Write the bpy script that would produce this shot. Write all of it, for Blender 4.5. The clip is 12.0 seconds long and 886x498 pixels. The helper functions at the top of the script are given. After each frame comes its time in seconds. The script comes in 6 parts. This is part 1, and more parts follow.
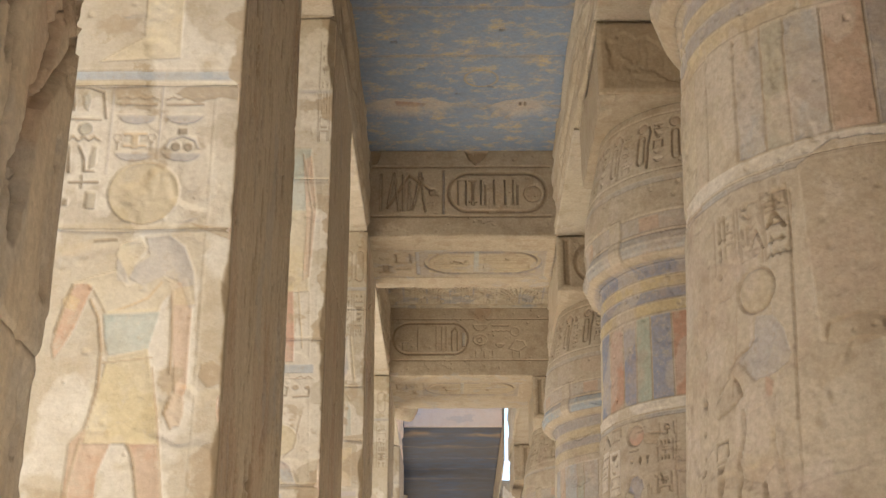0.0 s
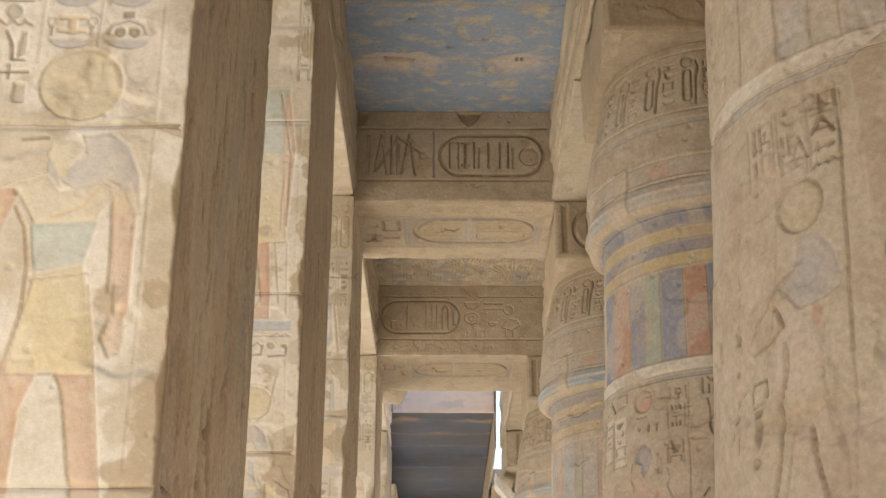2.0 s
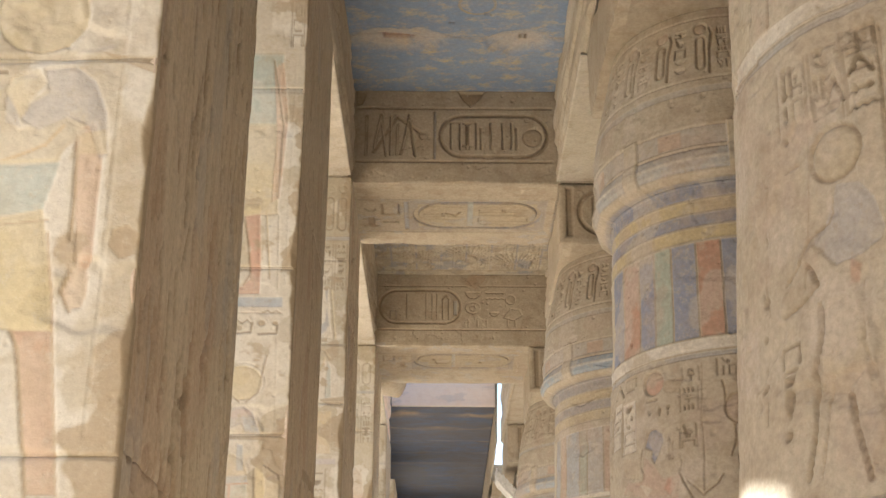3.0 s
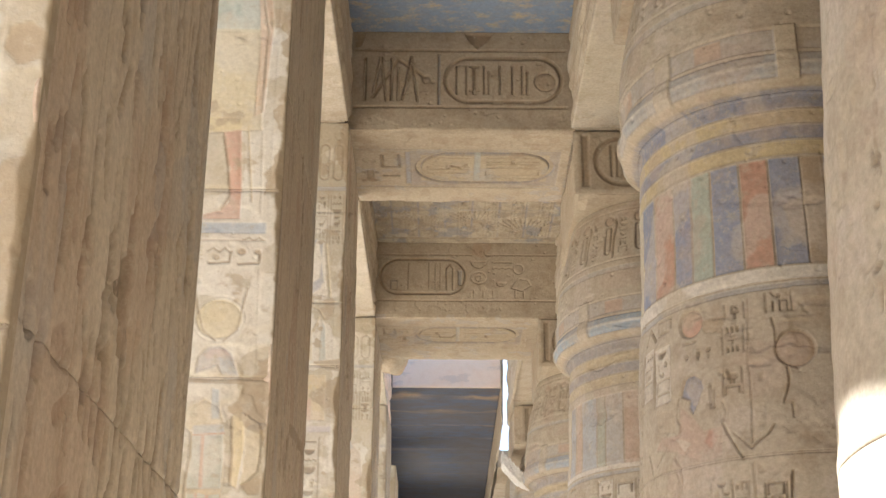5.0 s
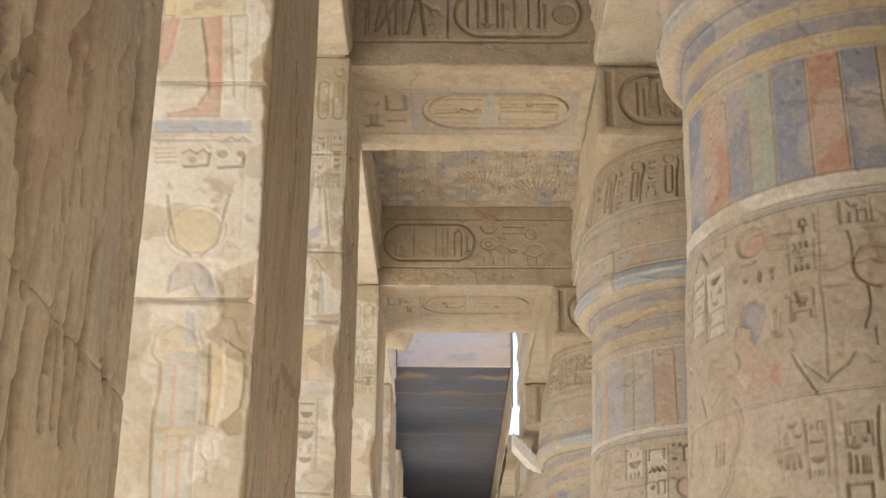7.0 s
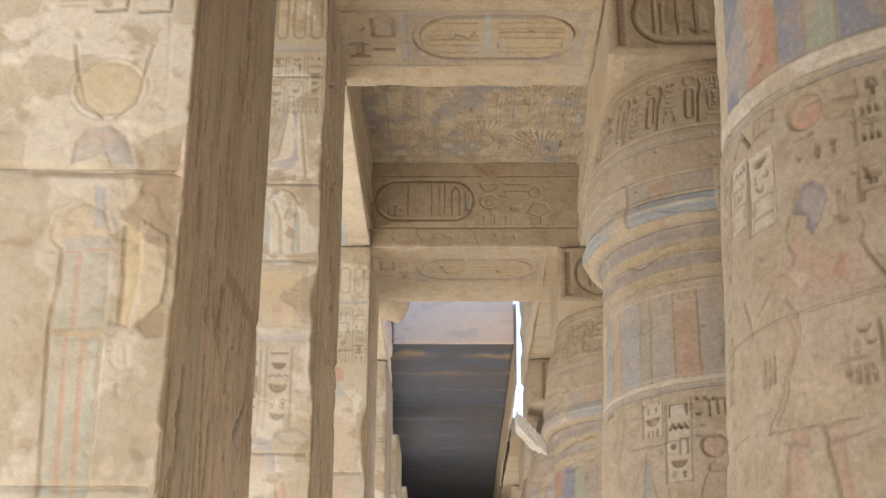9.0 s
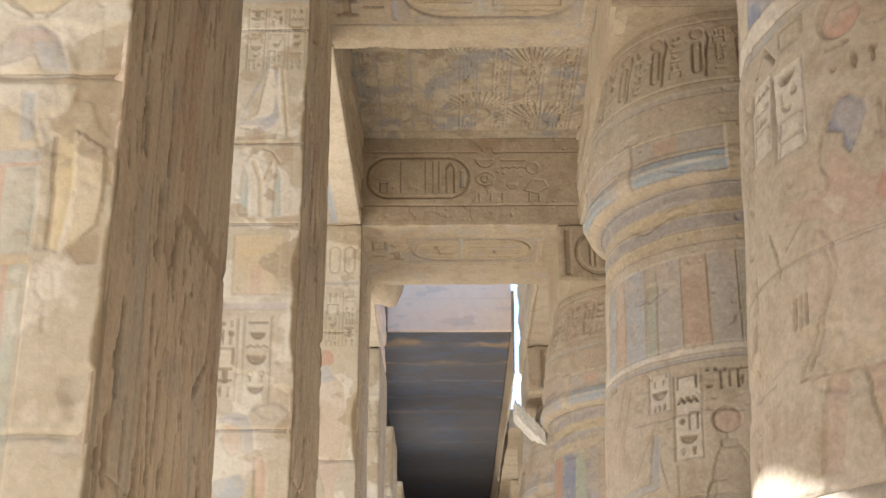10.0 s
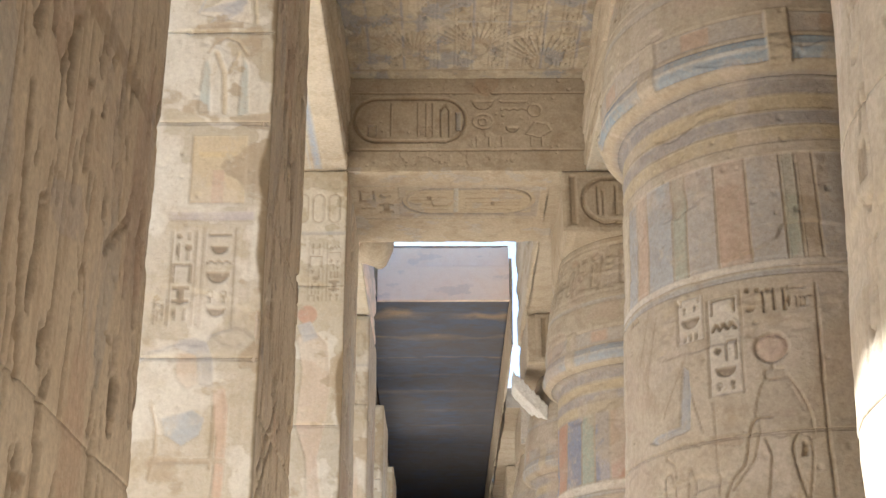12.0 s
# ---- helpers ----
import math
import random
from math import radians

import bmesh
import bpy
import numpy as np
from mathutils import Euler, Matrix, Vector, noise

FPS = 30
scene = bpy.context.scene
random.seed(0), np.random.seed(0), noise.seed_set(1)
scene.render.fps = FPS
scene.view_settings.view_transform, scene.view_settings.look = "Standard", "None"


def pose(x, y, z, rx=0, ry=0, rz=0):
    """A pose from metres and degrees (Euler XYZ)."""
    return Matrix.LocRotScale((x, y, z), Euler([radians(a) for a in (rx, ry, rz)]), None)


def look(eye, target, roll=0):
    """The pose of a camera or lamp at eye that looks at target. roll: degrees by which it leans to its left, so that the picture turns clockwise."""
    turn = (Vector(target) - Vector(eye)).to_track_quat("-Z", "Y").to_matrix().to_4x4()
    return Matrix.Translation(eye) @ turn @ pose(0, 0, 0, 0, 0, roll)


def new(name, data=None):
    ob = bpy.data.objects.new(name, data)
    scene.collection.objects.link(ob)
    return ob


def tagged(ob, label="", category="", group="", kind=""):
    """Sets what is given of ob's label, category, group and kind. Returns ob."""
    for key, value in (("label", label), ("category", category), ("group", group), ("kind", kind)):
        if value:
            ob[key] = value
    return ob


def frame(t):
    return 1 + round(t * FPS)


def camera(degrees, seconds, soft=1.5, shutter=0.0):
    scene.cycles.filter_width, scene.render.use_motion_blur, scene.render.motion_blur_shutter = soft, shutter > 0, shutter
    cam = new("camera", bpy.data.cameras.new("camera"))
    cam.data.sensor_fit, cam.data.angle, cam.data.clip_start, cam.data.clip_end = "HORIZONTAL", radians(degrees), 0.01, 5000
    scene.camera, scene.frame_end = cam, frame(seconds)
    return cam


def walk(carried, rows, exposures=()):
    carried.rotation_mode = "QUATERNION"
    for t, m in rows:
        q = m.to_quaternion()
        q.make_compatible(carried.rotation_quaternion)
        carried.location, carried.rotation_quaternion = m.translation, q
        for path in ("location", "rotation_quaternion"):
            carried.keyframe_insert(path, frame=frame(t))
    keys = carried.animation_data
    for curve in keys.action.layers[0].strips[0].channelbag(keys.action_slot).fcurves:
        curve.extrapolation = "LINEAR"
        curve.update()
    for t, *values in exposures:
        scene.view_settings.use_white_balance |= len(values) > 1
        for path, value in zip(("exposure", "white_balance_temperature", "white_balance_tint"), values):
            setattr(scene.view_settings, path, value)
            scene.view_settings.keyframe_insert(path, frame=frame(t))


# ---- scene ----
EXPO = 2.09
cam = camera(36.78, 12.0)
# seconds, eye x y z, turn in degrees
ROWS = [
    (0.0, 0.060, -0.001, 1.595, 112.31, -0.03, 0.40),
    (0.5, 0.032, 0.172, 1.591, 112.31, -0.00, 0.28),
    (1.0, 0.028, 0.363, 1.592, 112.28, -0.00, 0.22),
    (1.5, 0.054, 0.595, 1.592, 112.26, -0.06, 0.05),
    (2.0, 0.053, 0.861, 1.598, 112.23, -0.12, -0.08),
    (2.5, 0.032, 1.071, 1.609, 112.26, -0.24, -0.14),
    (3.0, 0.058, 1.320, 1.613, 112.24, -0.31, -0.12),
    (5.0, 0.030, 2.412, 1.612, 112.21, -0.38, -0.08),
    (5.5, 0.031, 2.676, 1.600, 112.18, -0.40, -0.14),
    (6.0, -0.015, 2.965, 1.619, 112.23, -0.41, 0.04),
    (6.5, -0.035, 3.239, 1.610, 112.23, -0.37, 0.08),
    (7.0, -0.031, 3.527, 1.604, 112.21, -0.31, 0.08),
    (9.0, 0.052, 4.779, 1.605, 112.31, -0.13, 0.36),
    (9.5, 0.068, 5.104, 1.609, 112.38, -0.03, 0.35),
    (10.0, 0.093, 5.417, 1.603, 112.41, 0.06, 0.37),
    (10.5, 0.141, 5.739, 1.604, 112.46, 0.13, 0.25),
    (11.0, 0.121, 6.045, 1.585, 112.51, 0.01, 0.31),
    (11.5, 0.074, 6.354, 1.592, 112.51, 0.02, 0.40),
    (12.0, 0.080, 6.688, 1.567, 112.55, 0.11, 0.07),
]
walk(cam, [(t, pose(x, y, z, rx, ry, rz)) for t, x, y, z, rx, ry, rz in ROWS], [(0, EXPO - 0.12, 6200, 7), (3, EXPO - 0.04, 6100, 7), (5.5, EXPO + 0.12, 5800, 7), (7, EXPO + 0.03, 5950, 7), (9.5, EXPO - 0.05, 5950, 7), (12, EXPO, 5780, 7)])

# ---- light ----
world = bpy.data.worlds.new("sky")
scene.world = world
world.use_nodes = True
wn = world.node_tree
sky = wn.nodes.new("ShaderNodeTexSky")
sky.sky_type, sky.sun_disc = "NISHITA", False
SUN_AZ, SUN_EL = radians(56), radians(46.4)      # azimuth from +y towards -x
sky.sun_elevation, sky.sun_rotation = SUN_EL, -SUN_AZ
sky.dust_density = 2.0
wn.links.new(sky.outputs[0], wn.nodes["Background"].inputs[0])
wn.nodes["Background"].inputs[1].default_value = 0.10
to_sun = Vector((-math.sin(SUN_AZ) * math.cos(SUN_EL), math.cos(SUN_AZ) * math.cos(SUN_EL), math.sin(SUN_EL)))
sun = new("sun", bpy.data.lights.new("sun", "SUN"))
sun.data.energy, sun.data.angle, sun.data.color = 4.5, radians(0.53), (1.0, 0.955, 0.89)
sun.matrix_world = look(to_sun * 60, (0, 0, 0))


# ---- materials ----
def nodes_of(name):
    m = bpy.data.materials.new(name)
    m.use_nodes = True
    t = m.node_tree
    return m, t, t.nodes["Principled BSDF"]


def mixc(t, fac, a, b, mode="MIX"):
    n = t.nodes.new("ShaderNodeMix")
    n.data_type, n.blend_type = "RGBA", mode
    for sock, v in ((n.inputs[0], fac), (n.inputs[6], a), (n.inputs[7], b)):
        if isinstance(v, bpy.types.NodeSocket):
            t.links.new(v, sock)
        elif isinstance(v, (int, float)):
            sock.default_value = v
        else:
            sock.default_value = (*v, 1)
    return n.outputs[2]


def tex_noise(t, vec, scale, detail=5.0, rough=0.6):
    n = t.nodes.new("ShaderNodeTexNoise")
    n.inputs["Scale"].default_value, n.inputs["Detail"].default_value, n.inputs["Roughness"].default_value = scale, detail, rough
    t.links.new(vec, n.inputs["Vector"])
    return n.outputs["Fac"]


def ramp(t, fac, lo, hi):
    n = t.nodes.new("ShaderNodeMapRange")
    t.links.new(fac, n.inputs[0])
    n.inputs[1].default_value, n.inputs[2].default_value = lo, hi
    return n.outputs[0]


def place_vec(t, sx=1, sy=1, sz=1, shift=0.0):
    g = t.nodes.new("ShaderNodeNewGeometry")
    m = t.nodes.new("ShaderNodeMapping")
    t.links.new(g.outputs["Position"], m.inputs[0])
    m.inputs["Scale"].default_value = (sx, sy, sz)
    m.inputs["Location"].default_value = (shift, shift * 0.7, shift * 1.3)
    return m.outputs[0]


def stone(name, base, pale, dark, under=None, wear=0.55, streak=(1, 1, 1), bump=0.5, rough=0.9, shift=0.0, grain=38.0, spread=0.05, pigment=False, grit=0.34, flecks=0.5):
    """Stone or paint on stone: large stains, small grain, and the stone below showing where the paint is worn off."""
    m, t, b = nodes_of(name)
    v, vs = place_vec(t, shift=shift), place_vec(t, *streak, shift=shift + 3)
    big, mid, fine = tex_noise(t, v, 0.9, 4), tex_noise(t, vs, 5.5, 6, 0.65), tex_noise(t, v, grain, 4, 0.7)
    c = mixc(t, ramp(t, big, 0.35, 0.7), base, pale)
    c = mixc(t, ramp(t, mid, 0.48, 0.72), c, dark)
    if under:
        worn = tex_noise(t, place_vec(t, *streak, shift=shift + 11), 3.2, 9, 0.72)
        c = mixc(t, ramp(t, worn, wear - spread, wear + spread), c, under)
    if pigment:
        at = t.nodes.new("ShaderNodeAttribute")
        at.attribute_name = "pigment"
        keep = ramp(t, tex_noise(t, place_vec(t, shift=shift + 17), 7.0, 9, 0.78), 0.70, 0.54)
        mul = t.nodes.new("ShaderNodeMath")
        mul.operation = "MULTIPLY"
        t.links.new(at.outputs["Alpha"], mul.inputs[0])
        t.links.new(keep, mul.inputs[1])
        shade = mixc(t, ramp(t, mid, 0.3, 0.7), mixc(t, 0.16, at.outputs["Color"], c), mixc(t, 0.5, at.outputs["Color"], c))
        c = mixc(t, mul.outputs[0], c, shade)
    fleck = tex_noise(t, place_vec(t, shift=shift + 23), 15.0, 7, 0.78)
    c = mixc(t, ramp(t, fleck, 0.55, 0.66), c, mixc(t, flecks, c, pale))
    c = mixc(t, ramp(t, fleck, 0.42, 0.33), c, mixc(t, flecks, c, dark))
    info = t.nodes.new("ShaderNodeObjectInfo")
    c = mixc(t, 0.10, c, mixc(t, info.outputs["Random"], (0.25, 0.2, 0.15), (0.95, 0.9, 0.82)), "OVERLAY")
    c = mixc(t, ramp(t, fine, 0.3, 0.75), mixc(t, grit, c, (0.12, 0.09, 0.06)), c)
    t.links.new(c, b.inputs["Base Color"])
    b.inputs["Roughness"].default_value = rough
    b.inputs["Specular IOR Level"].default_value = 0.2
    h = mixc(t, 0.35, mid, fine)
    bp = t.nodes.new("ShaderNodeBump")
    bp.inputs["Strength"].default_value, bp.inputs["Distance"].default_value = bump, 0.02
    t.links.new(h, bp.inputs["Height"])
    t.links.new(bp.outputs[0], b.inputs["Normal"])
    return m


SAND = (0.50, 0.425, 0.325)
M_STONE = stone("sandstone", SAND, (0.55, 0.48, 0.38), (0.41, 0.335, 0.245), pigment=True)
M_ROUGH = stone("weathered_sandstone", (0.67, 0.58, 0.46), (0.72, 0.63, 0.515), (0.56, 0.46, 0.35), streak=(2.5, 2.5, 0.35), bump=0.6, shift=5, pigment=True)
M_CREAM = stone("cream_plaster", (0.485, 0.43, 0.333), (0.56, 0.515, 0.435), (0.44, 0.37, 0.265), under=(0.42, 0.35, 0.25), wear=0.66, spread=0.025, bump=0.35, shift=9, grit=0.2, pigment=True)
M_WHITE = stone("whitewashed_stone", (0.55, 0.49, 0.40), (0.62, 0.57, 0.49), (0.46, 0.39, 0.29), under=(0.44, 0.36, 0.26), wear=0.60, spread=0.1, bump=0.4, shift=31, pigment=True)
M_BLUE = stone("blue_ceiling_paint", (0.245, 0.335, 0.50), (0.29, 0.38, 0.535), (0.35, 0.385, 0.44), under=(0.60, 0.49, 0.33), wear=0.585, spread=0.08, streak=(1.3, 1.9, 1), bump=0.35, shift=2, pigment=True)
M_FANS = stone("painted_vault_stone", (0.45, 0.385, 0.29), (0.50, 0.43, 0.33), (0.33, 0.30, 0.26), under=(0.29, 0.29, 0.30), wear=0.62, spread=0.06, bump=0.5, shift=27, pigment=True)
# blue ceiling paint darkened so that the passage's shade lies in the colour
M_PASSAGE = stone("shaded_ceiling_paint", (0.12, 0.165, 0.265), (0.155, 0.19, 0.275), (0.135, 0.135, 0.15), under=(0.145, 0.14, 0.155), wear=0.55, spread=0.12, streak=(0.7, 1.2, 1), bump=0.3, shift=51, pigment=True)
# dark copy of the sandstone, with the passage's shade as its colour
M_SHADED_STONE = stone("shaded_sandstone", (0.20, 0.18, 0.155), (0.25, 0.22, 0.19), (0.14, 0.125, 0.11), bump=0.5, shift=57)
# warm near-white base that carries the bright bounced light at the gap
M_PALE = stone("bright_gap_stone", (0.98, 0.82, 0.70), (0.99, 0.85, 0.74), (0.95, 0.77, 0.64), bump=0.25, grit=0.08, flecks=0.2, shift=21, pigment=True)
# white base that paints direct sun onto stone
M_SUNLIT = stone("sunlit_white", (0.86, 0.83, 0.78), (0.90, 0.88, 0.84), (0.70, 0.66, 0.60), bump=1.0, shift=23)
M_GROUND = stone("sandy_ground", (0.68, 0.60, 0.485), (0.73, 0.65, 0.535), (0.58, 0.50, 0.39), shift=14)


# ---- mesh helpers ----
def link_mesh(name, verts, faces, mats, parent=None, label="", smooth=False, face_mats=None):
    me = bpy.data.meshes.new(name)
    me.from_pydata([tuple(v) for v in verts], [], [tuple(f) for f in faces])
    for m in mats if isinstance(mats, (list, tuple)) else [mats]:
        me.materials.append(m)
    if face_mats is not None:
        me.polygons.foreach_set("material_index", face_mats)
    if smooth:
        me.polygons.foreach_set("use_smooth", [True] * len(me.polygons))
    ca = me.attributes.new("pigment", "FLOAT_COLOR", "POINT")
    ca.data.foreach_set("color", [0.0] * (4 * len(me.vertices)))
    me.update()
    ob = new(name, me)
    if parent:
        ob.parent = parent
    if label:
        ob["label"] = label
    return ob


def empty(name, at, label, category, group="", kind=""):
    ob = new(name)
    ob.location = at
    return tagged(ob, label, category, group, kind)


def n3(x, y, z):
    return noise.noise(Vector((x, y, z)))


def rough_box(lo, hi, step, chip=0.03, grain=0.006, seed=0.0, faces="xXyYzZ", coarse=0.6, carve=None):
    """Verts and faces of a worn block: a gridded box whose edges are chipped. Faces not in the fine list are coarse."""
    lo, hi = np.array(lo, float), np.array(hi, float)
    verts, quads, index = [], [], {}

    def vert(p):
        key = tuple(np.round(p, 4))
        if key not in index:
            index[key] = len(verts)
            verts.append(worn(np.array(p)))
        return index[key]

    def worn(p):
        edge = sorted(min(p[i] - lo[i], hi[i] - p[i]) for i in range(3))
        d2 = math.hypot(edge[0], edge[1])                  # distance from the nearest edge
        q = p * 1.0
        k = n3(p[0] * 2.3 + seed, p[1] * 2.3, p[2] * 2.3) * 0.6 + n3(p[0] * 9 + seed, p[1] * 9, p[2] * 9) * 0.5
        bite = max(0.0, k + 0.25) * chip * 2.2 + chip * 0.25
        for i in range(3):
            for side, sgn in ((lo, 1), (hi, -1)):
                e = abs(p[i] - side[i])
                if e < 1e-6:
                    amount = grain * (n3(p[0] * 6, p[1] * 6 + seed, p[2] * 6) + 0.6 * n3(p[0] * 21, p[1] * 21 + seed, p[2] * 21))
                    if d2 < bite:
                        amount += (bite - d2) * 0.7
                    if carve:
                        amount += carve(i, sgn, p)
                    q[i] += sgn * amount
        return q

    n = [max(1, int(round((hi[i] - lo[i]) / step))) for i in range(3)]
    axes = [np.linspace(lo[i], hi[i], n[i] + 1) for i in range(3)]
    for i, names in enumerate(("xX", "yY", "zZ")):
        j, k = (i + 1) % 3, (i + 2) % 3
        for s, (side, nm) in enumerate(zip((lo, hi), names)):
            if nm not in faces:
                continue
            ids = np.empty((n[j] + 1, n[k] + 1), int)
            for a, va in enumerate(axes[j]):
                for b, vb in enumerate(axes[k]):
                    p = np.zeros(3)
                    p[i], p[j], p[k] = side[i], va, vb
                    ids[a, b] = vert(p)
            for a in range(n[j]):
                for b in range(n[k]):
                    f = [ids[a, b], ids[a + 1, b], ids[a + 1, b + 1], ids[a, b + 1]]
                    quads.append(f if s else f[::-1])
    return verts, quads


def vnoise(u, v, seed=0):
    """Smooth lattice noise on arrays, about -1 to 1."""
    iu, iv = np.floor(u).astype(np.int64), np.floor(v).astype(np.int64)
    fu, fv = u - iu, v - iv
    fu, fv = fu * fu * (3 - 2 * fu), fv * fv * (3 - 2 * fv)

    def at(a, b):
        n = (a * 374761393 + b * 668265263 + seed * 1442695041) & 0xFFFFFFFF
        n = ((n ^ (n >> 13)) * 1274126177) & 0xFFFFFFFF
        return ((n ^ (n >> 16)) & 0xFFFF) / 32767.5 - 1.0

    a, b = at(iu, iv) * (1 - fu) + at(iu + 1, iv) * fu, at(iu, iv + 1) * (1 - fu) + at(iu + 1, iv + 1) * fu
    return a * (1 - fv) + b * fv


def fbm(u, v, seed=0, octaves=4):
    return sum(vnoise(u * 2 ** k, v * 2 ** k, seed + k) * 0.5 ** k for k in range(octaves)) / 1.6


# pigments
BLUE, PALE_BLUE, AQUA, RED, FLESH = (0.17, 0.23, 0.38), (0.36, 0.43, 0.52), (0.37, 0.48, 0.47), (0.47, 0.22, 0.15), (0.56, 0.37, 0.26)
YELLOW, GREEN, WHITE, GREY, UMBER = (0.62, 0.48, 0.24), (0.34, 0.41, 0.35), (0.76, 0.71, 0.62), (0.42, 0.42, 0.44), (0.36, 0.27, 0.18)
STRAW, MUD = (0.64, 0.56, 0.40), (0.37, 0.285, 0.19)
# dark brown fill for carved signs and lines
CUT_FILL = (0.21, 0.155, 0.105)
# dirt and painted shade together, for the beds of carved cuts
SHADE_DUST = (0.29, 0.215, 0.145)


class Panel:
    """A carved surface: a grid of heights over (u, v) with pigments, cut by simple shapes."""

    def __init__(self, u, v):
        self.u, self.v = np.asarray(u, float), np.asarray(v, float)
        self.U, self.V = np.meshgrid(self.u, self.v)
        self.res = float(np.min(np.diff(self.v)))
        self.H, self.C = np.zeros_like(self.U), np.zeros((*self.U.shape, 4))

    def window(self, u0, u1, v0, v1, pad=0.06):
        a, b = np.searchsorted(self.u, [min(u0, u1) - pad, max(u0, u1) + pad])
        c, d = np.searchsorted(self.v, [min(v0, v1) - pad, max(v0, v1) + pad])
        return slice(c, max(d, c)), slice(a, max(b, a))

    def cut(self, w, inside, depth, color=None, bed=0.3, soft=0.02, alpha=1.0):
        """inside: signed distance, positive within. The outline is cut deep and the bed swells up again."""
        if inside.size == 0:
            return
        step = max(0.006, 1.1 * self.res)
        m = np.clip(inside / step + 0.35, 0, 1)
        h = -depth * (bed + (1 - bed) * np.exp(-np.maximum(inside, 0) / soft)) * m
        self.H[w] = np.where(m > 0, np.minimum(self.H[w], h) if depth > 0 else h, self.H[w])
        # deep cuts without their own colour get dirt and painted-in shade
        shade_dust = 0.0
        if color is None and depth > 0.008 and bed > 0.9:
            color, shade_dust = SHADE_DUST, 0.8
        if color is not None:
            f = m * (shade_dust or alpha)
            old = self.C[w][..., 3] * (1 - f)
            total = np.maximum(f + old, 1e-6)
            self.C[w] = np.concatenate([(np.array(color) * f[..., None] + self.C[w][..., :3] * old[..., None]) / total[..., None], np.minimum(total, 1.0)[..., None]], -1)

    def box(self, u0, u1, v0, v1, depth=0.01, color=None, bed=1.0, soft=0.02, alpha=1.0):
        w = self.window(u0, u1, v0, v1)
        U, V = self.U[w], self.V[w]
        self.cut(w, np.minimum(np.minimum(U - min(u0, u1), max(u0, u1) - U), np.minimum(V - min(v0, v1), max(v0, v1) - V)), depth, color, bed, soft, alpha)

    def disc(self, u, v, r, depth=0.01, color=None, ratio=1.0, bed=0.25, soft=0.012, lower=False, alpha=1.0):
        w = self.window(u - r * ratio, u + r * ratio, v - r, v + r)
        U, V = self.U[w], self.V[w]
        d = r - np.hypot((U - u) / ratio, V - v)
        self.cut(w, np.minimum(d, v - V) if lower else d, depth, color, bed, soft, alpha)

    def ring(self, u, v, r, width, depth=0.01, color=None, ratio=1.0):
        w = self.window(u - r * ratio, u + r * ratio, v - r, v + r)
        self.cut(w, width / 2 - np.abs(np.hypot((self.U[w] - u) / ratio, self.V[w] - v) - r), depth, color, 1.0)

    def line(self, pts, width, depth=0.01, color=None, bed=1.0):
        for (a, b), (c, d) in zip(pts, pts[1:]):
            w = self.window(a, c, b, d)
            U, V = self.U[w], self.V[w]
            L = max((c - a) ** 2 + (d - b) ** 2, 1e-9)
            t = np.clip(((U - a) * (c - a) + (V - b) * (d - b)) / L, 0, 1)
            self.cut(w, width / 2 - np.hypot(U - a - t * (c - a), V - b - t * (d - b)), depth, color, bed)

    def poly(self, pts, depth=0.012, color=None, bed=0.25, soft=0.013, alpha=1.0):
        us, vs = [p[0] for p in pts], [p[1] for p in pts]
        w = self.window(min(us), max(us), min(vs), max(vs))
        U, V = self.U[w], self.V[w]
        if U.size == 0:
            return
        dist, odd = np.full(U.shape, 9.0), np.zeros(U.shape, bool)
        for (a, b), (c, d) in zip(pts, pts[1:] + pts[:1]):
            L = max((c - a) ** 2 + (d - b) ** 2, 1e-9)
            t = np.clip(((U - a) * (c - a) + (V - b) * (d - b)) / L, 0, 1)
            dist = np.minimum(dist, np.hypot(U - a - t * (c - a), V - b - t * (d - b)))
            if b != d:
                odd ^= ((b > V) != (d > V)) & (U < (c - a) * (V - b) / (d - b) + a)
        self.cut(w, np.where(odd, dist, -dist), depth, color, bed, soft, alpha)

    def mend(self, pts, height, color, alpha=1.0):
        """A smooth patch laid over the carving, standing proud by height."""
        keep = self.H.copy()
        self.H[:] = 1.0
        self.poly(pts, -height, color, bed=1.0, alpha=alpha)
        self.H = np.where(self.H < 1.0, height + 0.1 * np.minimum(keep, 0), keep)

    def frame_oval(self, u0, u1, v0, v1, width, depth=0.01, color=None):
        """A long ring with round ends, along whichever side is longer."""
        w = self.window(u0, u1, v0, v1)
        U, V = self.U[w], self.V[w]
        du, dv = (u1 - u0) / 2, (v1 - v0) / 2
        r = min(du, dv)
        x, y = np.abs(U - (u0 + u1) / 2) - (du - r), np.abs(V - (v0 + v1) / 2) - (dv - r)
        d = np.hypot(np.maximum(x, 0), np.maximum(y, 0)) + np.minimum(np.maximum(x, y), 0) - r
        self.cut(w, width / 2 - np.abs(d + width / 2), depth, color, 1.0)

    def roughen(self, amount, su, sv, seed, octaves=4):
        self.H += amount * fbm(self.U * su, self.V * sv, seed, octaves)

    def flake(self, level, depth, su, sv, seed):
        """Shallow lost patches with a sharp rim."""
        f = fbm(self.U * su, self.V * sv, seed, 5)
        self.H -= depth * np.clip((f - level) * 9, 0, 1)

    def pits(self, rnd, n, size, depth, u0, u1, v0, v1, tall=1.5):
        """Small knocks and holes."""
        for _ in range(n):
            u, v, r = rnd.uniform(u0, u1), rnd.uniform(v0, v1), size * rnd.uniform(0.4, 1.4)
            w = self.window(u - r, u + r, v - r * tall, v + r * tall, 0.0)
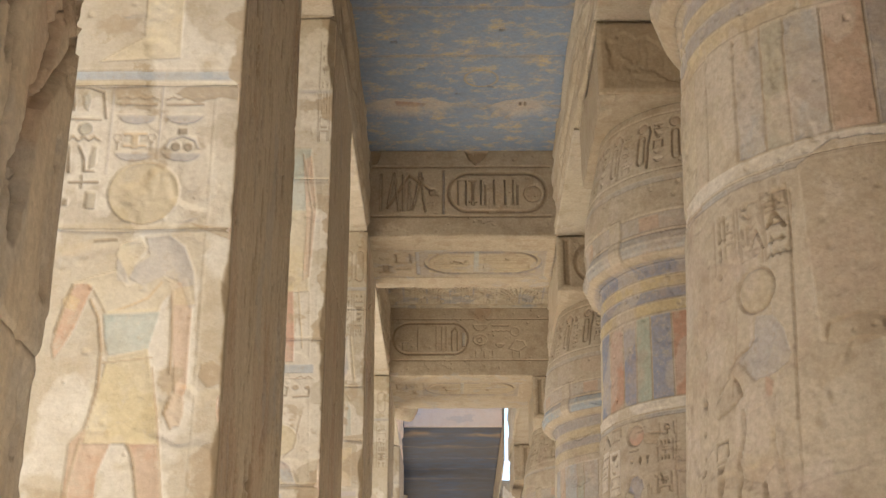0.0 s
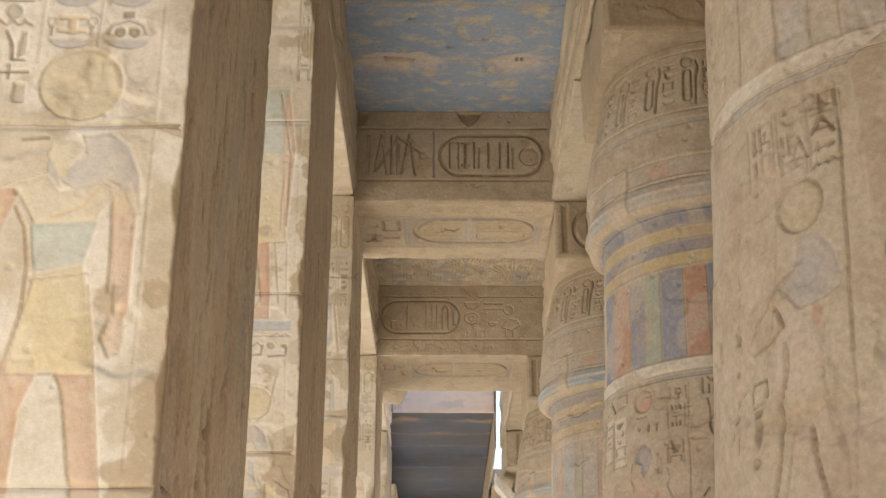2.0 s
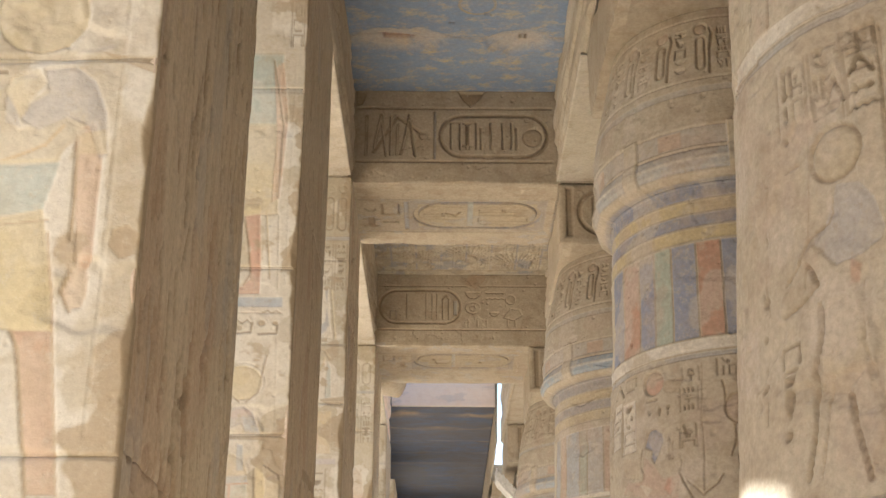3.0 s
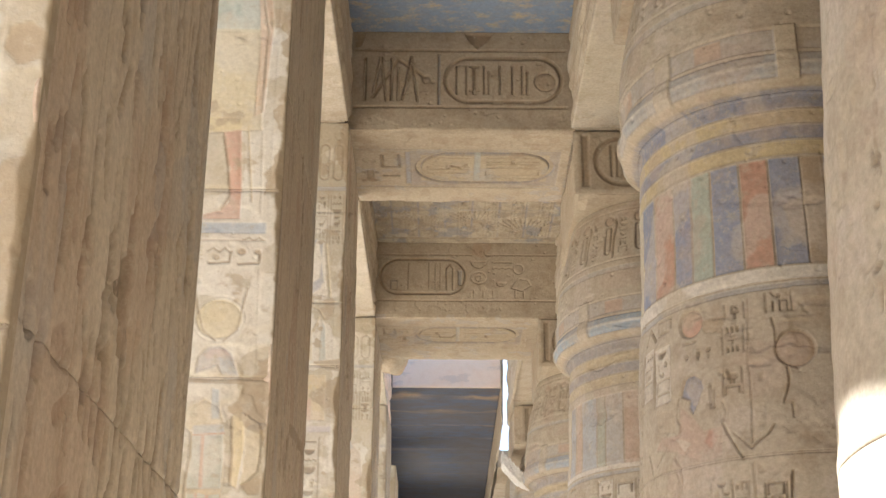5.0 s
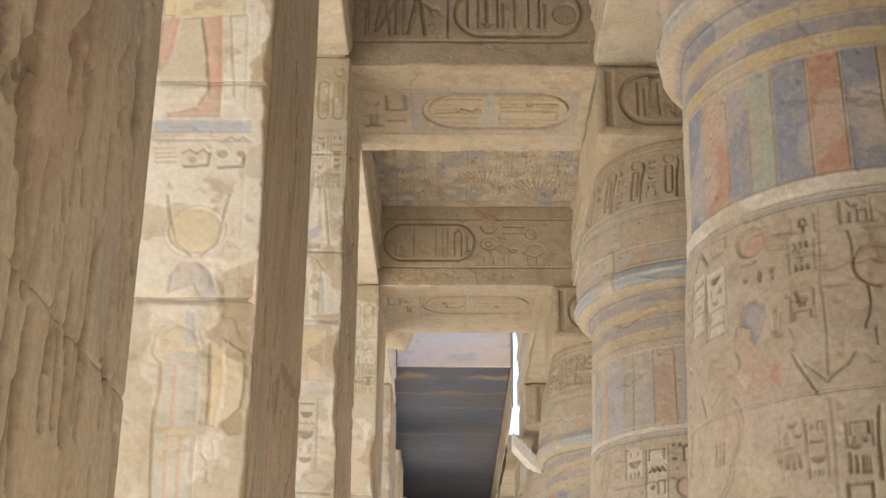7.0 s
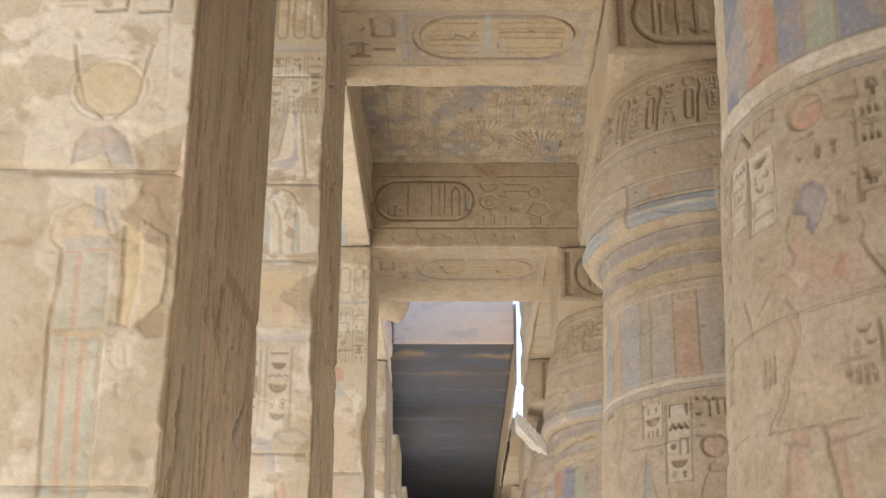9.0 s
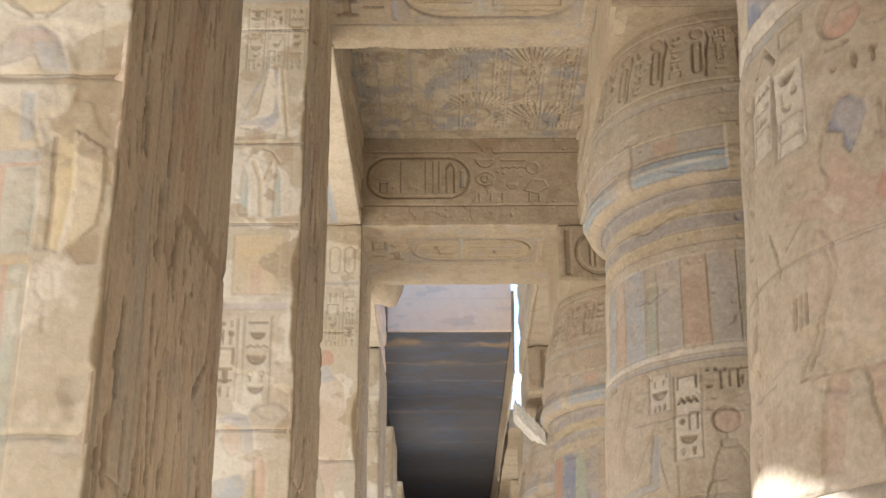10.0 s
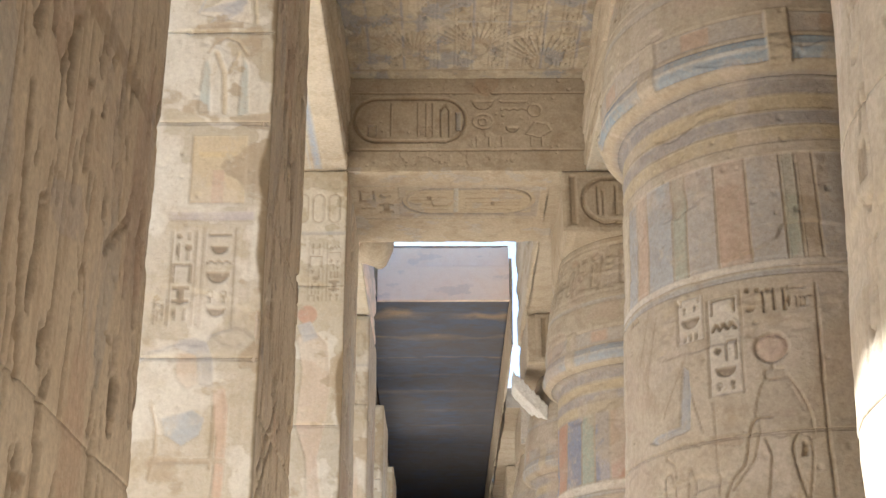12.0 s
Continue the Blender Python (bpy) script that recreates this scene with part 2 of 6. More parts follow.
            d = np.hypot((self.U[w] - u) / r, (self.V[w] - v) / (r * tall))
            self.H[w] -= depth * rnd.uniform(0.5, 1.3) * np.clip(1.2 - d, 0, 1) ** 0.7

    def gouges(self, rnd, n, u0, u1, v0, v1, big=1.0):
        """Narrow upright cuts, the remains of worn signs."""
        for _ in range(n):
            u, v, h, wd = rnd.uniform(u0, u1), rnd.uniform(v0, v1), rnd.choice((0.04, 0.06, 0.08, 0.12, 0.2, 0.3)), rnd.uniform(0.014, 0.036) * big
            # most cuts get a dark bed: dirt, and their inner shade painted in
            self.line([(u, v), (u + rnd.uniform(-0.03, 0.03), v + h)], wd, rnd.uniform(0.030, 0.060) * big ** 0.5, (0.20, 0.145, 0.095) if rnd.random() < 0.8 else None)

    def stain(self, level, color, su, sv, seed, alpha=0.8):
        self.blend(np.clip((fbm(self.U * su, self.V * sv, seed, 5) - level) * 8, 0, 1) * alpha, color)

    def blend(self, f, color):
        """Lays a colour over the pigments, as thick as f."""
        old = self.C[..., 3] * (1 - f)
        total = np.maximum(f + old, 1e-6)
        self.C[..., :3] = (np.array(color) * f[..., None] + self.C[..., :3] * old[..., None]) / total[..., None]
        self.C[..., 3] = np.minimum(total, 1.0)

    def sign(self, kind, u0, u1, v0, v1, depth, color=None):
        """A small carved sign as a plain shape."""
        w, h = u1 - u0, v1 - v0
        um, vm = (u0 + u1) / 2, (v0 + v1) / 2
        t = max(min(abs(w), h) * 0.2, 0.009)
        if kind == 0:
            self.box(u0, u1, vm - t / 2, vm + t / 2, depth, color)
        elif kind == 1:
            self.box(um - t / 2, um + t / 2, v0, v1, depth, color)
        elif kind == 2:
            k = 6
            self.line([(u0 + w * i / k, vm + (t * 0.7 if i % 2 else -t * 0.7)) for i in range(k + 1)], t * 0.8, depth, color)
        elif kind == 3:
            self.disc(um, v1 - h * 0.2, min(abs(w) / 2, h * 0.7), depth, color, lower=True, bed=0.6)
        elif kind == 4:
            self.disc(um, vm, min(abs(w), h) * 0.36, depth, color, bed=0.5)
        elif kind == 5:
            self.box(u0 + w * 0.1, u0 + w * 0.3, v0, v1, depth, color)
            self.box(u0 + w * 0.6, u0 + w * 0.8, v0, v1 - h * 0.2, depth, color)
        elif kind == 6:
            self.disc(um, v1 - h * 0.25, h * 0.2, depth, color, bed=0.8)
            self.box(um - t / 2, um + t / 2, v0, vm, depth, color)
        elif kind == 7:
            self.line([(u0, v0), (u0, v1), (u1, v1), (u1, v0)], t * 0.8, depth, color)
        elif kind == 8:
            self.line([(u0, v0 + h * 0.2), (um, v1), (u1, v0)], t, depth, color)
        elif kind == 10:
            self.disc(um, vm + h * 0.08, h * 0.42, depth, color, ratio=abs(w) * 0.26 / (h * 0.42), bed=0.5)
            self.box(um - t * 0.3, um + t * 0.3, v0, vm, depth, color)
        elif kind == 11:
            self.disc(um, vm, h * 0.24, depth, color, ratio=min(1.7, abs(w) * 0.45 / (h * 0.24)), bed=0.5)
            self.box(um - t, um - t * 0.4, v0, vm, depth, color)
            self.box(um + t * 0.3, um + t * 0.9, v0, vm, depth, color)
            self.line([(u0 + w * 0.15, v1), (u0 + w * 0.3, vm)], t, depth, color)
        elif kind == 12:
            self.ring(um, v1 - h * 0.28, h * 0.2, t * 0.6, depth, color)
            self.box(um - t * 0.4, um + t * 0.4, v0, v0 + h * 0.5, depth, color)
            self.box(u0 + w * 0.2, u1 - w * 0.2, v0 + h * 0.4, v0 + h * 0.4 + t * 0.7, depth, color)
        elif kind == 13:
            for q in (0.12, 0.42, 0.72):
                self.box(u0 + w * q, u0 + w * (q + 0.13), v0 + h * 0.1, v1 - h * 0.1, depth, color)
        else:
            self.box(u0, u1, v0 + h * 0.1, v0 + h * 0.1 + t, depth, color)
            self.box(u0, u1, v1 - t, v1, depth, color)
            self.box(um - t, um + t, v0, v1, depth, color)

    def text_column(self, u0, u1, v0, v1, rnd, depth=0.01, step=None, color=None, rules=True):
        step = step or abs(u1 - u0) * 0.75
        v, lo, hi = v1, min(u0, u1), max(u0, u1)
        m = (hi - lo) * 0.14
        if rules:
            self.box(lo - 0.004, lo + 0.004, v0, v1, depth * 0.6, color)
            self.box(hi - 0.004, hi + 0.004, v0, v1, depth * 0.6, color)
        while v - step * 0.4 > v0:
            h = step * rnd.choice((0.45, 0.7, 1.0))
            h = min(h, v - v0)
            if rnd.random() < 0.35:
                mid = (lo + hi) / 2
                self.sign(rnd.choice((1, 10, 6, 4, 12, 10)), lo + m, mid - m * 0.4, v - h * 0.9, v - h * 0.1, depth, color)
                self.sign(rnd.choice((10, 4, 3, 12, 6, 7)), mid + m * 0.4, hi - m, v - h * 0.9, v - h * 0.1, depth, color)
            else:
                self.sign(rnd.choice((0, 2, 3, 11, 7, 9, 13, 12, 11, 3)), lo + m, hi - m, v - h * 0.9, v - h * 0.1, depth, color)
            v -= h

    def mesh(self, name, where, mat, parent, label="", rows=None, back=0.05, shift=(0, 0, 0), smooth=True, wrap=False):
        """Builds the surface (or the rows given): where(U, V, H) gives the points. A rim runs back from its border."""
        a, b = rows or (0, len(self.v) - 1)
        U, V, H, C = self.U[a:b + 1], self.V[a:b + 1], self.H[a:b + 1], self.C[a:b + 1]
        if back:
            n = 1
            pad = ((n, n), (0, 0)) if wrap else ((n, n), (n, n))
            U, V = np.pad(U, pad, mode="edge"), np.pad(V, pad, mode="edge")
            H = np.pad(H, pad, mode="edge")
            C = np.pad(C, (*pad, (0, 0)), mode="edge")
            H[0], H[-1] = -back, -back
            if not wrap:
                H[:, 0], H[:, -1] = -back, -back
        x, y, z = where(U, V, H)
        co = np.stack([x - shift[0], y - shift[1], z - shift[2]], -1).reshape(-1, 3)
        nv, nu = U.shape
        ids = np.arange(nv * nu).reshape(nv, nu)
        if wrap:
            ids = np.concatenate([ids, ids[:, :1]], 1)
        quads = np.stack([ids[:-1, :-1], ids[:-1, 1:], ids[1:, 1:], ids[1:, :-1]], -1)
        keep = np.ones(quads.shape[:2], bool)
        soft = np.full(quads.shape[:2], smooth)
        if back:                      # the rim is flat shaded, so that the border stays crisp
            soft[0], soft[-1] = False, False
            if not wrap:
                soft[:, 0], soft[:, -1] = False, False
                for r, c in ((0, 0), (0, -1), (-1, 0), (-1, -1)):
                    keep[r, c] = False
        soft = soft[keep]
        quads = quads[keep].reshape(-1, 4)
        me = bpy.data.meshes.new(name)
        me.vertices.add(len(co))
        me.vertices.foreach_set("co", co.astype(np.float32).ravel())
        me.loops.add(quads.size)
        me.loops.foreach_set("vertex_index", quads.astype(np.int32).ravel())
        me.polygons.add(len(quads))
        me.polygons.foreach_set("loop_start", np.arange(0, quads.size, 4, dtype=np.int32))
        me.polygons.foreach_set("use_smooth", soft)
        me.materials.append(mat)
        ca = me.attributes.new("pigment", "FLOAT_COLOR", "POINT")
        ca.data.foreach_set("color", C.reshape(-1, 4).astype(np.float32).ravel())
        me.update(calc_edges=True)
        me.validate()
        ob = new(name, me)
        ob.parent = parent
        if label:
            ob["label"] = label
        return ob


# ---- plan ----
FACE_L, FACE_R = -0.815, 1.14        # corridor faces of the beams on both sides
Z_SOFFIT, Z_CEIL = 7.06, 8.07
# the last two of each row are unseen, added behind the start to dim it
PILLARS = [1.85, 5.80, 9.46, 13.63, 18.85, 22.80, 26.75, 30.7, 34.65, -2.1, -6.05]
COLUMNS = [1.75, 5.70, 9.62, 13.80, 18.85, 22.80, 26.75, 30.7, 34.65, -2.2, -6.15]
# ---- ground and the walls that close the place ----
def plain_box(name, lo, hi, mat, label="", category="", kind="structure", step=50, chip=0, grain=0):
    v, f = rough_box(lo, hi, step, chip, grain)
    return tagged(link_mesh(name, v, f, mat), label, category, "", kind)


g = 600.0
tagged(link_mesh("ground", [(-g, -g, 0), (g, -g, 0), (g, g, 0), (-g, g, 0)], [(0, 1, 2, 3)], M_GROUND), "sandy trodden ground of the temple court", "ground", "", "structure")
plain_box("wall_west", (5.6, -9, 0), (6.8, 19.75, 8.07), M_STONE, "sandstone rear wall of the portico", "wall")
plain_box("wall_south", (-6, -10.2, 0), (6.8, -9, 9.0), M_STONE, "sandstone end wall of the portico", "wall")
plain_box("wall_east", (-34, -30, 0), (-32.5, 60, 8.5), M_STONE, "far sandstone wall of the court", "wall")
plain_box("wall_north", (-33, 40, 0), (6.8, 41.2, 9.0), M_STONE, "sandstone wall at the end of the passage", "wall")
# two unseen walls, added to keep light out of the far passage
plain_box("wall_passage", (-2.1, 32.0, 0), (-1.3, 40, 7.06), M_STONE, "unseen wall added to darken the far passage on the court side", "wall")
plain_box("wall_passage_inner", (2.4, 32.0, 0), (3.2, 40, 7.06), M_STONE, "unseen wall added to darken the far passage on the inner side", "wall")


# ---- pillars ----
def near_face(near):
    return lambda U, V, H: (FACE_L - U, near - H, V)


def inner_face(near, bite):
    def where(U, V, H):
        c = bite(V)
        return FACE_L + H, near + np.maximum(U, c) + np.where((H < -0.075) & (U < 0.2), 0.05, 0.0), V
    return where


def corner_bite(seed):
    """How far the pillar's corner is chipped at each height."""
    return lambda V: 0.003 + 0.075 * np.clip(fbm(V * 1.6, V * 0 + seed, seed, 4) - 0.05, 0, 1) + 0.012 * np.clip(fbm(V * 14, V * 0, seed + 5, 3), 0, 1)


def scene_of_pillar_one(p, rnd):
    """Standing figure under a sun disc, below three columns of signs."""
    p.box(0.0, 0.95, 4.355, 4.395, 0.004, PALE_BLUE)
    p.box(0.0, 0.95, 4.40, 4.41, 0.006)
    p.poly([(0.43, 4.9), (0.27, 4.9), (0.26, 4.46), (0.60, 4.44), (0.42, 4.56)], 0.012, STRAW)
    p.line([(0.705, 4.321), (0.635, 4.326), (0.566, 4.296), (0.547, 4.175)], 0.01, 0.02, CUT_FILL)
    p.line([(0.693, 4.316), (0.684, 4.215)], 0.012, 0.02, CUT_FILL)
    p.poly([(0.652, 4.283), (0.633, 4.306), (0.616, 4.270), (0.622, 4.205), (0.642, 4.225)], 0.02, (0.36, 0.38, 0.36))
    p.line([(0.697, 4.175), (0.568, 4.170)], 0.01, 0.02, CUT_FILL)
    p.disc(0.627, 4.130, 0.030, 0.022, (0.34, 0.33, 0.28))
    p.line([(0.695, 4.076), (0.676, 4.096), (0.652, 4.076), (0.632, 4.096), (0.608, 4.076), (0.588, 4.091), (0.565, 4.076)], 0.01, 0.02, CUT_FILL)
    p.line([(0.688, 4.051), (0.679, 3.935)], 0.014, 0.02, CUT_FILL)
    p.line([(0.644, 4.047), (0.621, 3.998), (0.615, 3.937), (0.576, 3.935)], 0.012, 0.02, CUT_FILL)
    p.poly([(0.588, 4.046), (0.571, 4.051), (0.570, 3.961), (0.598, 3.940), (0.596, 3.998)], 0.02, (0.36, 0.33, 0.27))
    p.line([(0.669, 3.887), (0.554, 3.887)], 0.012, 0.02, CUT_FILL)
    p.line([(0.621, 3.916), (0.618, 3.863)], 0.01, 0.02, CUT_FILL)
    p.box(0.554, 0.597, 3.768, 3.844, 0.02, (0.46, 0.42, 0.34))
    p.box(0.668, 0.689, 3.783, 3.816, 0.02, CUT_FILL)
    for u in (0.225, 0.42):
        for z in (4.19, 4.02):
            p.disc(u, z, 0.042, 0.012, GREY, ratio=1.85, lower=True, bed=0.8)
        p.box(u - 0.08, u + 0.08, 4.235, 4.25, 0.012)
        p.sign(2, u - 0.08, u + 0.08, 4.255, 4.29, 0.014, CUT_FILL)
    p.sign(9, 0.37, 0.47, 4.035, 4.11, 0.014, (0.60, 0.48, 0.30))
    p.sign(12, 0.335, 0.365, 4.03, 4.11, 0.012, CUT_FILL)
    p.sign(12, 0.475, 0.505, 4.03, 4.11, 0.012, CUT_FILL)
    p.line([(0.29, 4.04), (0.275, 4.075), (0.225, 4.095), (0.175, 4.075), (0.16, 4.04)], 0.014, 0.012, GREY)
    p.box(0.205, 0.245, 4.10, 4.13, 0.012, CUT_FILL)
    p.disc(0.25, 4.045, 0.02, 0.018, CUT_FILL)
    p.disc(0.20, 4.045, 0.02, 0.018, CUT_FILL)
    p.box(0.32, 0.327, 3.98, 4.33, 0.008, GREY)
    p.box(0.52, 0.527, 3.92, 4.33, 0.008, GREY)
    p.disc(0.365, 3.84, 0.138, 0.018, (0.54, 0.47, 0.31), ratio=1.05)
    p.box(0.095, 0.103, 2.5, 4.34, 0.005)
    # the figure as plain shapes: legs, arms, chest, belt, kilt, head cloth, cut outlines
    p.poly([(0.558, 2.81), (0.511, 2.864), (0.405, 2.863), (0.4, 2.807), (0.441, 2.692), (0.447, 2.343), (0.565, 2.343)], 0.014, (0.52, 0.33, 0.23), alpha=0.75)
    p.poly([(0.337, 2.809), (0.227, 2.809), (0.16, 2.343), (0.24, 2.343), (0.311, 2.713)], 0.014, (0.52, 0.33, 0.23), alpha=0.75)
    p.poly([(0.604, 3.44), (0.57, 3.457), (0.524, 3.44), (0.548, 3.37), (0.581, 3.265), (0.617, 3.192), (0.65, 3.136), (0.665, 3.192), (0.644, 3.284), (0.619, 3.377)], 0.014, (0.52, 0.33, 0.23), alpha=0.75)
    p.poly([(0.228, 3.44), (0.164, 3.463), (0.132, 3.357), (0.133, 3.219), (0.13, 3.039), (0.144, 2.994), (0.137, 2.928), (0.15, 2.88), (0.184, 2.872), (0.209, 2.924), (0.182, 3.016), (0.202, 3.219)], 0.014, (0.52, 0.33, 0.23), alpha=0.7)
    p.poly([(0.209, 2.924), (0.182, 3.016), (0.144, 2.994), (0.137, 2.928), (0.15, 2.88), (0.184, 2.872)], 0.012, (0.60, 0.47, 0.35), alpha=0.8)
    p.poly([(0.605, 3.447), (0.541, 3.476), (0.444, 3.504), (0.394, 3.44), (0.253, 3.48), (0.188, 3.439), (0.245, 3.369), (0.267, 3.32), (0.463, 3.311), (0.495, 3.37), (0.543, 3.445)], 0.012, (0.58, 0.51, 0.39), alpha=0.8)
    p.poly([(0.477, 3.321), (0.255, 3.33), (0.274, 3.242), (0.29, 3.178), (0.444, 3.151), (0.463, 3.219)], 0.01, (0.37, 0.46, 0.45), alpha=0.75)
    p.poly([(0.443, 3.147), (0.29, 3.183), (0.261, 3.039), (0.225, 2.807), (0.51, 2.807), (0.478, 2.951), (0.454, 3.084)], 0.014, (0.63, 0.53, 0.32), alpha=0.75)
    p.poly([(0.338, 3.643), (0.245, 3.658), (0.178, 3.604), (0.135, 3.499), (0.116, 3.357), (0.146, 3.343), (0.185, 3.451), (0.253, 3.48), (0.334, 3.437), (0.39, 3.471), (0.369, 3.528), (0.318, 3.566)], 0.012, (0.40, 0.40, 0.42), alpha=0.7)
    p.poly([(0.446, 3.542), (0.433, 3.571), (0.406, 3.504), (0.388, 3.447), (0.438, 3.461)], 0.008, (0.45, 0.44, 0.43), alpha=0.7)
    p.poly([(0.45, 3.566), (0.439, 3.614), (0.357, 3.648), (0.325, 3.595), (0.369, 3.528), (0.39, 3.471), (0.416, 3.513)], 0.008, STRAW, alpha=0.6)
    p.line([(0.539, 3.629), (0.454, 3.634)], 0.012, 0.01, CUT_FILL)
    p.poly([(0.642, 3.382), (0.614, 3.405), (0.571, 3.381), (0.588, 3.33), (0.634, 3.354)], 0.006, YELLOW, alpha=0.5)
    p.poly([(0.218, 3.423), (0.131, 3.442), (0.121, 3.357), (0.209, 3.357)], 0.006, (0.60, 0.49, 0.29), alpha=0.6)
    p.line([(0.26, 3.451), (0.308, 3.386), (0.428, 3.335)], 0.014, 0.006, (0.56, 0.40, 0.22))
    p.line([(0.461, 3.33), (0.26, 3.339)], 0.012, 0.006, (0.64, 0.56, 0.36))
    p.line([(0.532, 3.381), (0.494, 3.307), (0.47, 3.174), (0.469, 3.017), (0.492, 2.907), (0.52, 2.807), (0.544, 2.671), (0.565, 2.343)], 0.012, 0.012, (0.40, 0.29, 0.18))
    p.line([(0.213, 3.416), (0.204, 3.219), (0.2, 3.083)], 0.012, 0.012, (0.40, 0.29, 0.18))
    p.line([(0.269, 3.106), (0.224, 2.82), (0.158, 2.343)], 0.01, 0.012, (0.40, 0.29, 0.18))
    p.line([(0.339, 2.807), (0.311, 2.752), (0.24, 2.343)], 0.012, 0.012, (0.40, 0.29, 0.18))
    p.line([(0.604, 3.443), (0.627, 3.37), (0.657, 3.243)], 0.01, 0.012, (0.40, 0.29, 0.18))
    p.line([(0.458, 3.124), (0.274, 3.146)], 0.008, 0.012, (0.40, 0.29, 0.18))
    p.line([(0.193, 2.994), (0.214, 2.928), (0.183, 2.867)], 0.01, 0.012, (0.40, 0.29, 0.18))
    p.poly([(0.091, 3.065), (0.082, 3.117), (0.04, 3.132), (0.004, 3.105), (0.004, 3.038), (0.054, 3.023)], 0.005, MUD, alpha=1, bed=1)
    p.poly([(0.272, 4.292), (0.228, 4.332), (0.11, 4.326), (-0.012, 4.336), (-0.017, 4.256), (0.083, 4.272), (0.175, 4.246)], 0.004, MUD, alpha=0.9, bed=1)
    p.poly([(0.182, 3.711), (0.113, 3.696), (0.005, 3.686), (0.001, 3.63), (0.07, 3.655)], 0.004, MUD, alpha=0.9, bed=1)


def scene_of_pillar_two(p, rnd):
    """A figure in a long dress under a horned disc; the legs of another above the blue band."""
    p.poly([(0.50, 5.95), (0.14, 5.95), (0.17, 5.44), (0.46, 5.44)], 0.014, AQUA, alpha=0.6)
    p.poly([(0.46, 5.46), (0.16, 5.46), (0.12, 4.84), (0.45, 4.82)], 0.014, (0.66, 0.56, 0.36), alpha=0.6)
    p.poly([(0.14, 5.9), (0.09, 5.5), (0.12, 4.95), (0.17, 4.92), (0.16, 5.4), (0.20, 5.85)], 0.014, FLESH, alpha=0.7)
    p.line([(0.20, 5.9), (0.12, 5.45), (0.13, 4.95)], 0.012, 0.012, CUT_FILL)
    p.box(0.055, 0.062, 4.4, 5.9, 0.005)
    for a, b in ((0.02, 0.10), (0.50, 0.62)):
        p.text_column(a, b, 6.0, 6.85, rnd, 0.012, 0.12, CUT_FILL)
    p.box(0.0, 0.95, 6.40, 6.44, 0.005, GREY)
    p.poly([(0.499, 4.801), (0.446, 4.831), (0.416, 4.848), (0.421, 4.784), (0.441, 4.655), (0.461, 4.592), (0.493, 4.552), (0.51, 4.632)], 0.014, (0.52, 0.30, 0.23), alpha=0.75)
    p.poly([(0.324, 4.831), (0.228, 4.846), (0.21, 4.541), (0.205, 4.331), (0.434, 4.327), (0.441, 4.349), (0.31, 4.383), (0.267, 4.428), (0.279, 4.598)], 0.014, (0.52, 0.30, 0.23), alpha=0.75)
    p.line([(0.316, 4.802), (0.283, 4.627), (0.266, 4.456), (0.306, 4.389)], 0.012, 0.012, (0.36, 0.24, 0.17))
    p.box(0.067, 0.484, 4.25, 4.311, 0.005, PALE_BLUE, alpha=0.9)
    p.box(0.063, 0.488, 4.207, 4.218, 0.01, UMBER, alpha=0.5)
    p.line([(0.475, 4.173), (0.387, 4.176)], 0.01, 0.008, (0.50, 0.42, 0.30))
    p.line([(0.473, 4.151), (0.386, 4.154)], 0.01, 0.008, (0.50, 0.42, 0.30))
    p.line([(0.471, 4.13), (0.384, 4.133)], 0.01, 0.008, (0.50, 0.42, 0.30))
    p.line([(0.469, 4.108), (0.382, 4.111)], 0.01, 0.008, (0.50, 0.42, 0.30))
    p.line([(0.346, 4.087), (0.245, 4.093), (0.235, 4.152)], 0.014, 0.014, CUT_FILL)
    p.line([(0.356, 4.152), (0.328, 4.168), (0.297, 4.147), (0.27, 4.169), (0.244, 4.147)], 0.01, 0.01, CUT_FILL)
    p.line([(0.196, 4.083), (0.094, 4.088), (0.092, 4.137)], 0.014, 0.014, CUT_FILL)
    p.disc(0.183, 4.15, 0.019, 0.02, UMBER, ratio=1.2, alpha=1)
    p.disc(0.103, 4.15, 0.014, 0.02, UMBER, ratio=1.3, alpha=1)
    p.disc(0.31, 4.12, 0.016, 0.016, UMBER, ratio=1.0, alpha=0.8)
    p.line([(0.181, 4.218), (0.152, 4.229), (0.126, 4.213), (0.103, 4.229), (0.078, 4.213)], 0.01, 0.01, CUT_FILL)
    p.disc(0.273, 3.788, 0.103, 0.014, (0.60, 0.52, 0.34), ratio=1.12, alpha=0.8)
    p.ring(0.273, 3.788, 0.118, 0.009, 0.006, ratio=1.12)
    p.line([(0.403, 3.951), (0.385, 3.847), (0.351, 3.731), (0.285, 3.675)], 0.012, 0.01)
    p.line([(0.139, 3.953), (0.16, 3.848), (0.181, 3.731), (0.245, 3.675)], 0.012, 0.01)
    p.poly([(0.375, 3.504), (0.363, 3.589), (0.321, 3.644), (0.255, 3.652), (0.201, 3.615), (0.155, 3.49), (0.239, 3.489), (0.266, 3.549), (0.334, 3.524)], 0.012, (0.44, 0.43, 0.46), alpha=0.7)
    p.poly([(0.346, 3.604), (0.301, 3.634), (0.23, 3.63), (0.205, 3.599), (0.32, 3.579)], 0.004, (0.56, 0.42, 0.36), alpha=0.5)
    p.poly([(0.262, 3.589), (0.203, 3.579), (0.17, 3.505), (0.244, 3.504)], 0.004, PALE_BLUE, alpha=0.6)
